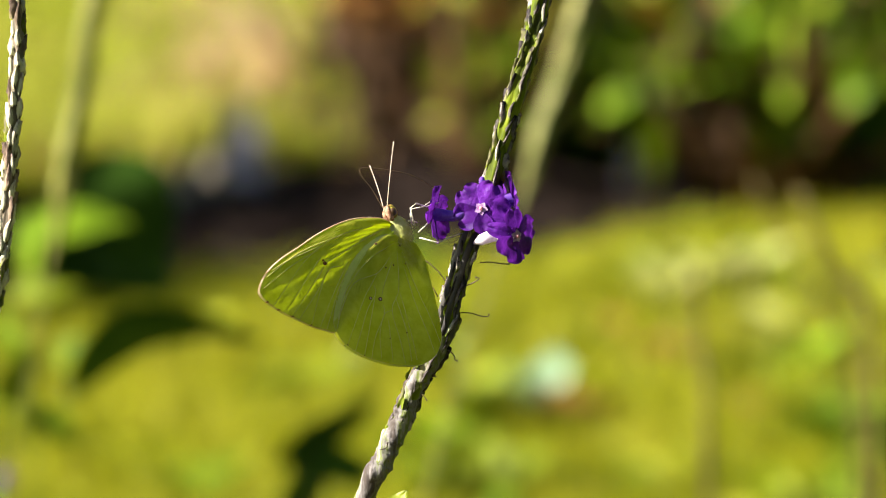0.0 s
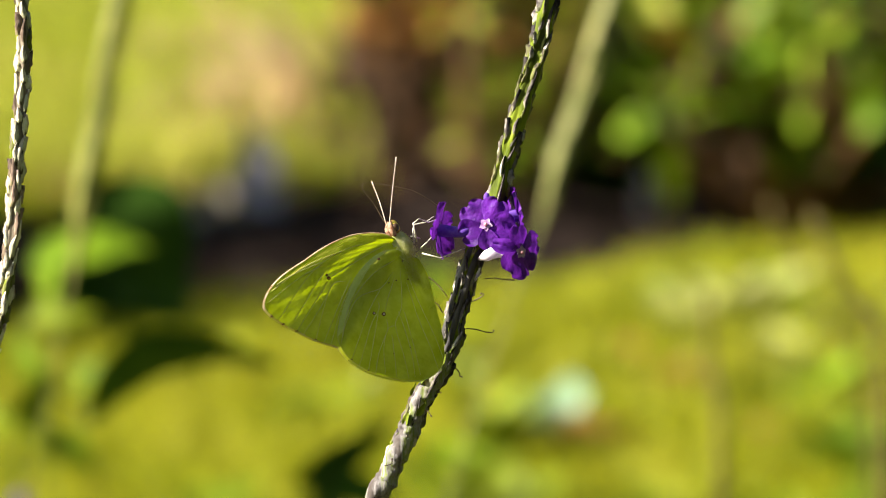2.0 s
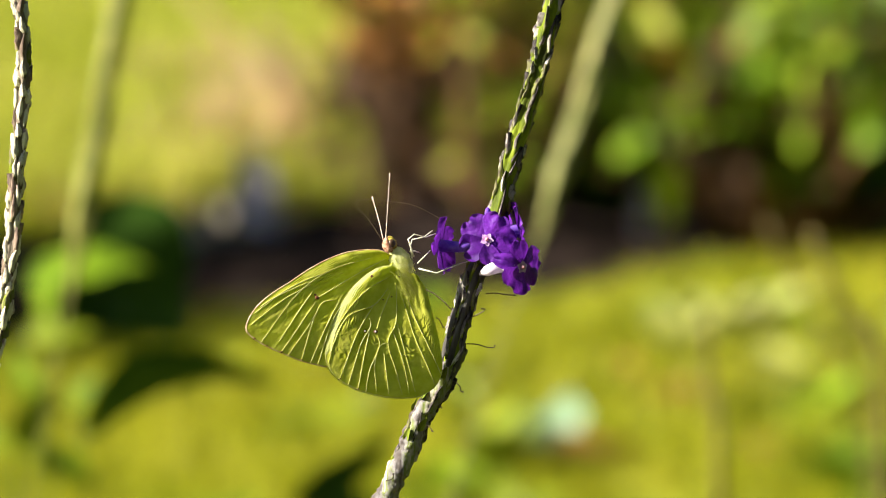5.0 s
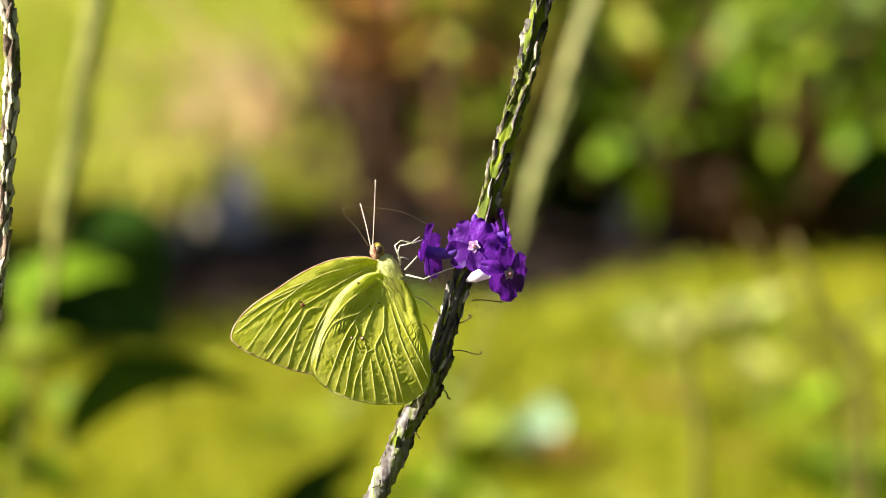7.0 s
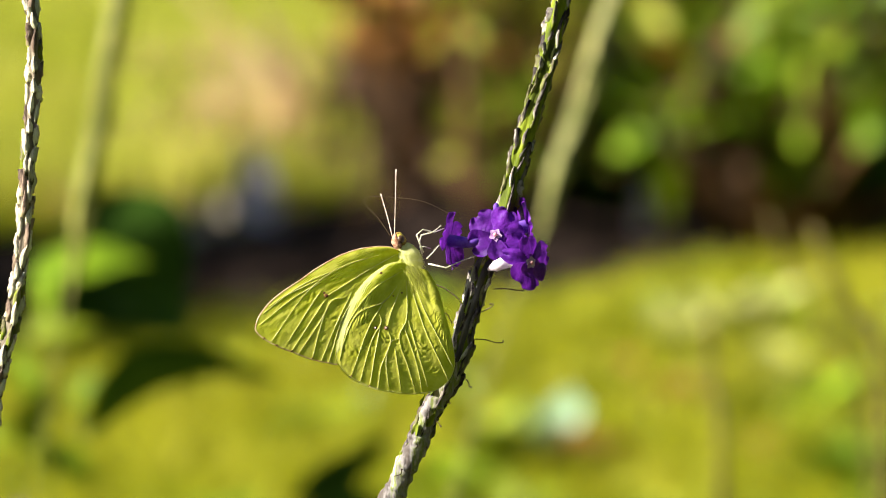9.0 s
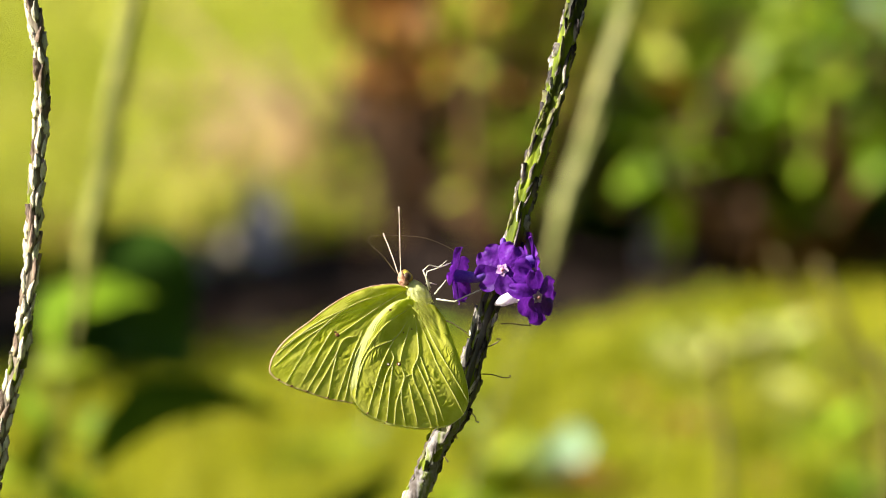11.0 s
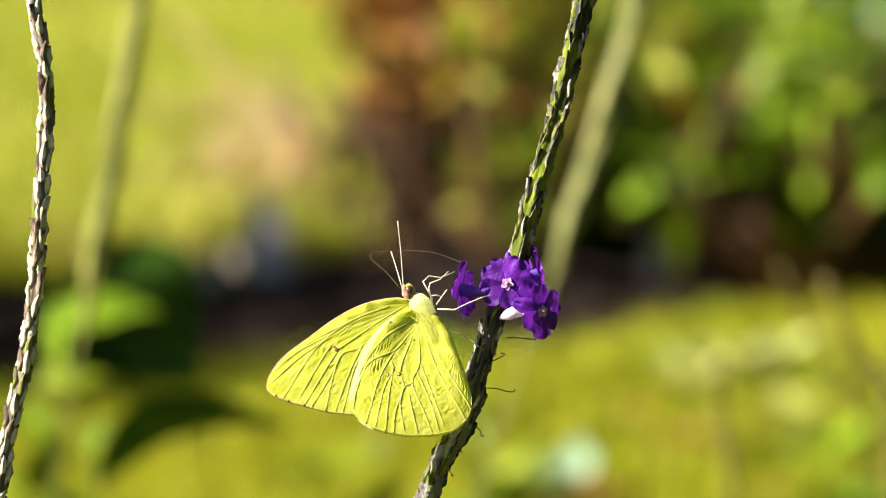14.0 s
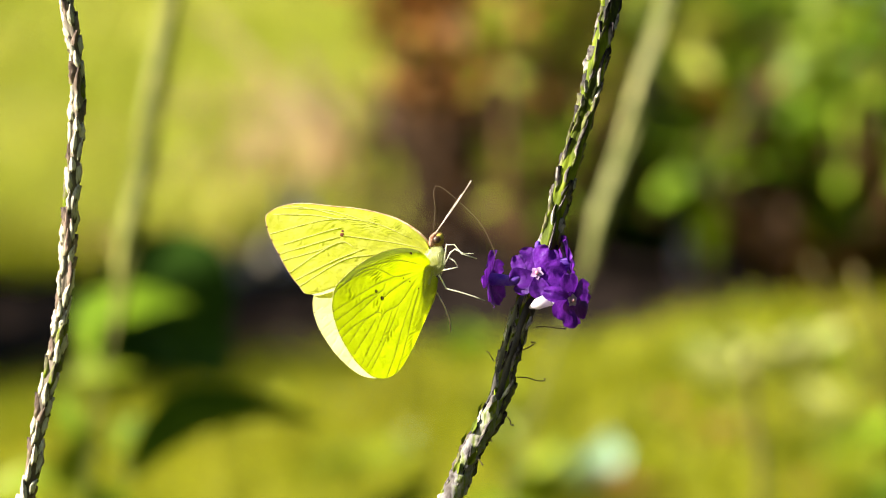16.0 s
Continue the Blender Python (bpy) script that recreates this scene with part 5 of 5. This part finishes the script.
for i in range(12):
    tuft(straw.uniform(-68, -26), straw.uniform(9, 30), straw.uniform(.08, .13), .10, 60, STRAW, "dry straw-coloured grass tuft behind the bed", 200 + i, width=.005)
tuft(-24.29, 12.9, .16, .08, 80, MEADOW, "fresh yellow-green grass tuft beside the trunk", 41, width=.005)
tuft(-20.23, 16.39, .18, .08, 80, MEADOW, "fresh yellow-green grass tuft beside the trunk", 42, width=.005)
rosette(19.6, -44.6, .072, 6, LEAF_PALE, "pale silvery-green broad leaf plant in the lawn", 1, lift=1.0)
rosette(43.9, -23.1, .075, 7, LEAF_BRIGHT, "pale lime weed in the lawn", 2, lift=1.0)
rosette(59.0, -21.5, .095, 8, LEAF_BRIGHT, "pale lime weed in the lawn", 3, lift=1.0)
rosette(20.46, -19.64, .06, 7, LEAF_LIME, "lime-green weed in the lawn", 4, lift=1.0)
rosette(34.41, -21.97, .06, 6, LEAF_FAR, "dark green weed in the lawn", 5)
rosette(16.97, -38.24, .05, 6, LEAF_FAR, "dark green weed in the lawn", 6)
rosette(14.07, -24.29, .05, 6, LEAF_LIME, "lime-green weed in the lawn", 8, lift=.9)
rosette(7.67, -19.64, .05, 6, LEAF_LIME, "lime-green weed in the lawn", 9, lift=.9)
for i, (x, z, mat) in enumerate(((34.6, -21.0, LEAF_LIME), (50.9, -18.7, LEAF_LIME), (27.7, -32.7, LEAF_LIME), (64.9, -31.7, LEAF_BRIGHT), (55.6, -38.6, LEAF_LIME), (72.0, -24.0, LEAF_LIME))):
    rosette(x, z, .06, 7, mat, "pale lime weed in the lawn", 20 + i, lift=1.0)
weeds = random.Random(77)
for i in range(100):
    px, py = weeds.uniform(-160, 1750), weeds.uniform(570, 1050)
    if px < 700 and (py < 690 or i % 3) or abs(px - 960) < 110 and abs(py - 820) < 120:
        continue
    rosette((px - 784) * .116, (441 - py) * .116, weeds.uniform(.04, .085), 5, weeds.choice((LEAF_LIME, LEAF_LIME, LEAF_LIME, LEAF_M, LEAF_FAR, LEAF_FAR)) if py < 770 else weeds.choice((LEAF_M, LEAF_LIME, LEAF_MID)), "broad-leaved weed in the sunny lawn", 100 + i, lift=weeds.uniform(.5, 1.2))
# small pale leaves added to stand in for glints of sun
for i in range(60):
    px, py = weeds.uniform(-160, 1750), weeds.uniform(560, 830)
    rosette((px - 784) * .116, (441 - py) * .116, weeds.uniform(.018, .032), 4, weeds.choice((LEAF_BRIGHT, LEAF_LIME, LEAF_PALE)), "small pale weed added as a sun glint in the lawn", 300 + i, lift=weeds.uniform(.6, 1.3))
for x, z, s, a in ((34.41, -31.85, .07, .4), (50.1, -37.08, .08, 1.2), (34.41, -47.54, .12, 2.2), (11.16, -41.73, .06, 2.0), (63.47, -46.38, .06, 2.8), (-84.16, -20.81, .08, 1.0)):
    fallen_leaf(x, z, s, a, a)
stalk(((71.6, 2.44), (78.58, -13.83), (86.72, -32.43)), 2.9, .004, "dry brown stalk leaning over the lawn")
stalk(((62.3, 4.77), (71.6, -13.83), (83.23, -39.41)), 3.2, .003, "dry brown stalk leaning over the lawn")
stalk(((50.1, -13.83), (51.26, -30.11), (53.01, -47.54)), 2.8, .003, "dry brown stalk standing in the lawn")
BACK_SPIKES = back_spikes()
SHOOTS = leafy_plant()
LEFT_SPIKE = left_spike()
main_spike()
FLY, WINGS = butterfly()

HEAD_AT = Vector((-1.96, 4.86)).to_3d()
# seconds, head on the sheet in millimetres, degrees of lean in the sheet, turn and nod, opening of the two wing pairs, forward sweep of each, fold of one hindwing
FLIGHT = [
    (0, -12.37, 0.44, 4.5, 28, -13.8, 0, 0, 0, 0, 0), (0.5, -12.55, 0.78, 5.8, 29, -12.7, 0, 0, 0, 0, 0),
    (1, -12.64, 0.52, 5.7, 29.3, -14.5, 0, 0, 0, 0, 0), (1.5, -12.82, 0.52, 4.8, 28.8, -15.1, 0, 0, 0, 0, 0),
    (2, -12.82, 0.53, 4.9, 29.4, -14.9, 0, 0, 0, 0, 0), (2.5, -13, 0.53, 4.8, 27.8, -14.7, 0, 0, 0, 0, 0),
    (3, -13, 0.7, 4.6, 28.4, -14.2, 0, 0, 0, 0, 0), (3.5, -13.18, 0.7, 4, 28.1, -13.5, 0, 0, 0, 0, 0),
    (4, -13.44, 1.06, 3.7, 22.8, -13, 0, 0, 0, 0, 0), (4.2, -13.7, 0.88, 2.3, 21.1, -12, 0, 0, 0, 0, 0),
    (6.3, -13.36, 0.18, 1.9, 12.9, -10.3, 0, 0, 0, 0, 0), (6.5, -13.36, 0.35, 1.4, 12.6, -11.4, 0, 0, 0, 0, 0),
    (7, -13.54, 0.36, 1.2, 12.1, -11, 0, 0, 0, 0, 0), (7.5, -13.36, 0.53, 1.7, 13.8, -7.7, 0, 0, 0, 0, 0),
    (8, -13.26, 0.53, 1, 14.2, -6.8, 0, 0, 0, 0, 0), (8.5, -13.36, 0.36, 0.6, 14.3, -11.6, 0, 0, 0, 0, 0),
    (9, -13.53, 0.17, 0.3, 13.5, -11.5, 0, 0, 0, 0, 0), (11.5, -13.71, -0.36, -2.2, 17.1, -15.2, 0, 0, 0, 0, 0),
    (12, -13.89, -0.19, -2.3, 14.3, -13.8, 0, 0, 0, 0, 0), (12.5, -14.07, -0.55, -3.9, 12.1, -16.5, 0, 0, 0, 0, 0),
    (13, -14.07, -0.71, -3.8, 14.1, -16, 0, 0, 0, 0, 0), (13.5, -14.07, -0.71, -4.6, 15.3, -15.8, 0, 0, 0, 0, 0),
    (14, -13.97, -0.27, -4.8, 2.4, -22.2, 0, 0, 0, 0, 0), (14.5, -13.97, -0.27, -6.2, 0.5, -25.7, 0, 0, 0, 0, 0),
    (15, -13.98, -0.36, -5.8, -1.9, -25.9, 0, 0, 0, 0, 0), (15.4, -14, -0.06, -6, -6, -24, 0, 0, 0, 0, 0),
    (15.5, -14, 0.41, 15.5, -7.6, 0, 54.4, 13.4, -10.3, -14, 0), (15.6, -14.34, 0.87, 6, 1, -15, 6, 4, 0, 0, 0),
    (15.7, -14.11, 0.76, 8.2, -7.6, -1.3, 62.7, 4.2, 1.1, -0.3, 0), (15.8, -14.46, 3.55, 24, 5, -10, 6, 4, 0, 0, 0),
    (15.9, -14.11, 6.57, 29.2, -6.7, -0.9, 61.7, 18.5, 5.2, -9, 0), (16, -13.76, 7.96, 39, -13, 2, 5, 8, 1, 2, 48),
]


# seconds, millimetres right that the pale spike and the plants behind move, fitted to the camera's view
VIEW_SHIFT = [
    (0, -.5, -1.7), (.5, -.9, -1.1), (1, -.6, -.1), (1.5, -.35, 1.1), (2, -.35, 1.2), (2.5, -.45, 1.1), (3, -.7, .4), (3.5, -.7, -.6), (4, -.7, -.2), (4.2, -.6, 0),
    (6.3, -.8, 1.4), (6.5, -.6, .8), (7, -.25, -.6), (7.5, -.35, -1.6), (8, -.25, -2.1), (8.5, .35, -1.4), (9, -.1, -.2), (11.5, 0, 0), (12, .35, -.1), (12.5, .6, 0), (13, .6, .2),
    (13.5, 0, .2), (14, -.1, 0), (14.5, .45, .2), (15, .1, .3), (15.5, -.5, .2), (16, .1, .8),
]


def motions():
    for things, column, height in (([LEFT_SPIKE], 1, .88), ([*BACK_SPIKES, *SHOOTS], 2, .68)):
        for plant in things:
            walk(plant, [(row[0], MATRICES[plant] @ pose(0, 0, 0, 0, math.degrees(row[column] / 1000 / height), 0)) for row in VIEW_SHIFT])
    rows, near, folded, far = [], [], [], []
    for t, x, z, lean, turn, nod, a, b, sweep, trail, fold in FLIGHT:
        m = SHEET @ pose(x / 1000, -.004, z / 1000) @ pose(0, 0, 0, 0, lean, 0) @ pose(0, 0, 0, 0, 0, turn) @ pose(0, 0, 0, nod, 0, 0)
        rows.append((t, m @ Matrix.Translation((-HEAD_AT.x / 1000, 0, -HEAD_AT.y / 1000))))
        near.append((t, Matrix.Rotation(radians(-a), 4, AXIS) @ Matrix.Rotation(radians(sweep), 4, "Y")))
        folded.append((t, Matrix.Rotation(radians(-a - fold), 4, AXIS) @ Matrix.Rotation(radians(sweep), 4, "Y")))
        far.append((t, Matrix.Rotation(radians(b), 4, AXIS) @ Matrix.Rotation(radians(trail), 4, "Y")))
    walk(FLY, rows)
    walk(WINGS[-1][0], near)
    walk(WINGS[-1][1], folded)
    for w in WINGS[1]:
        walk(w, far)


motions()
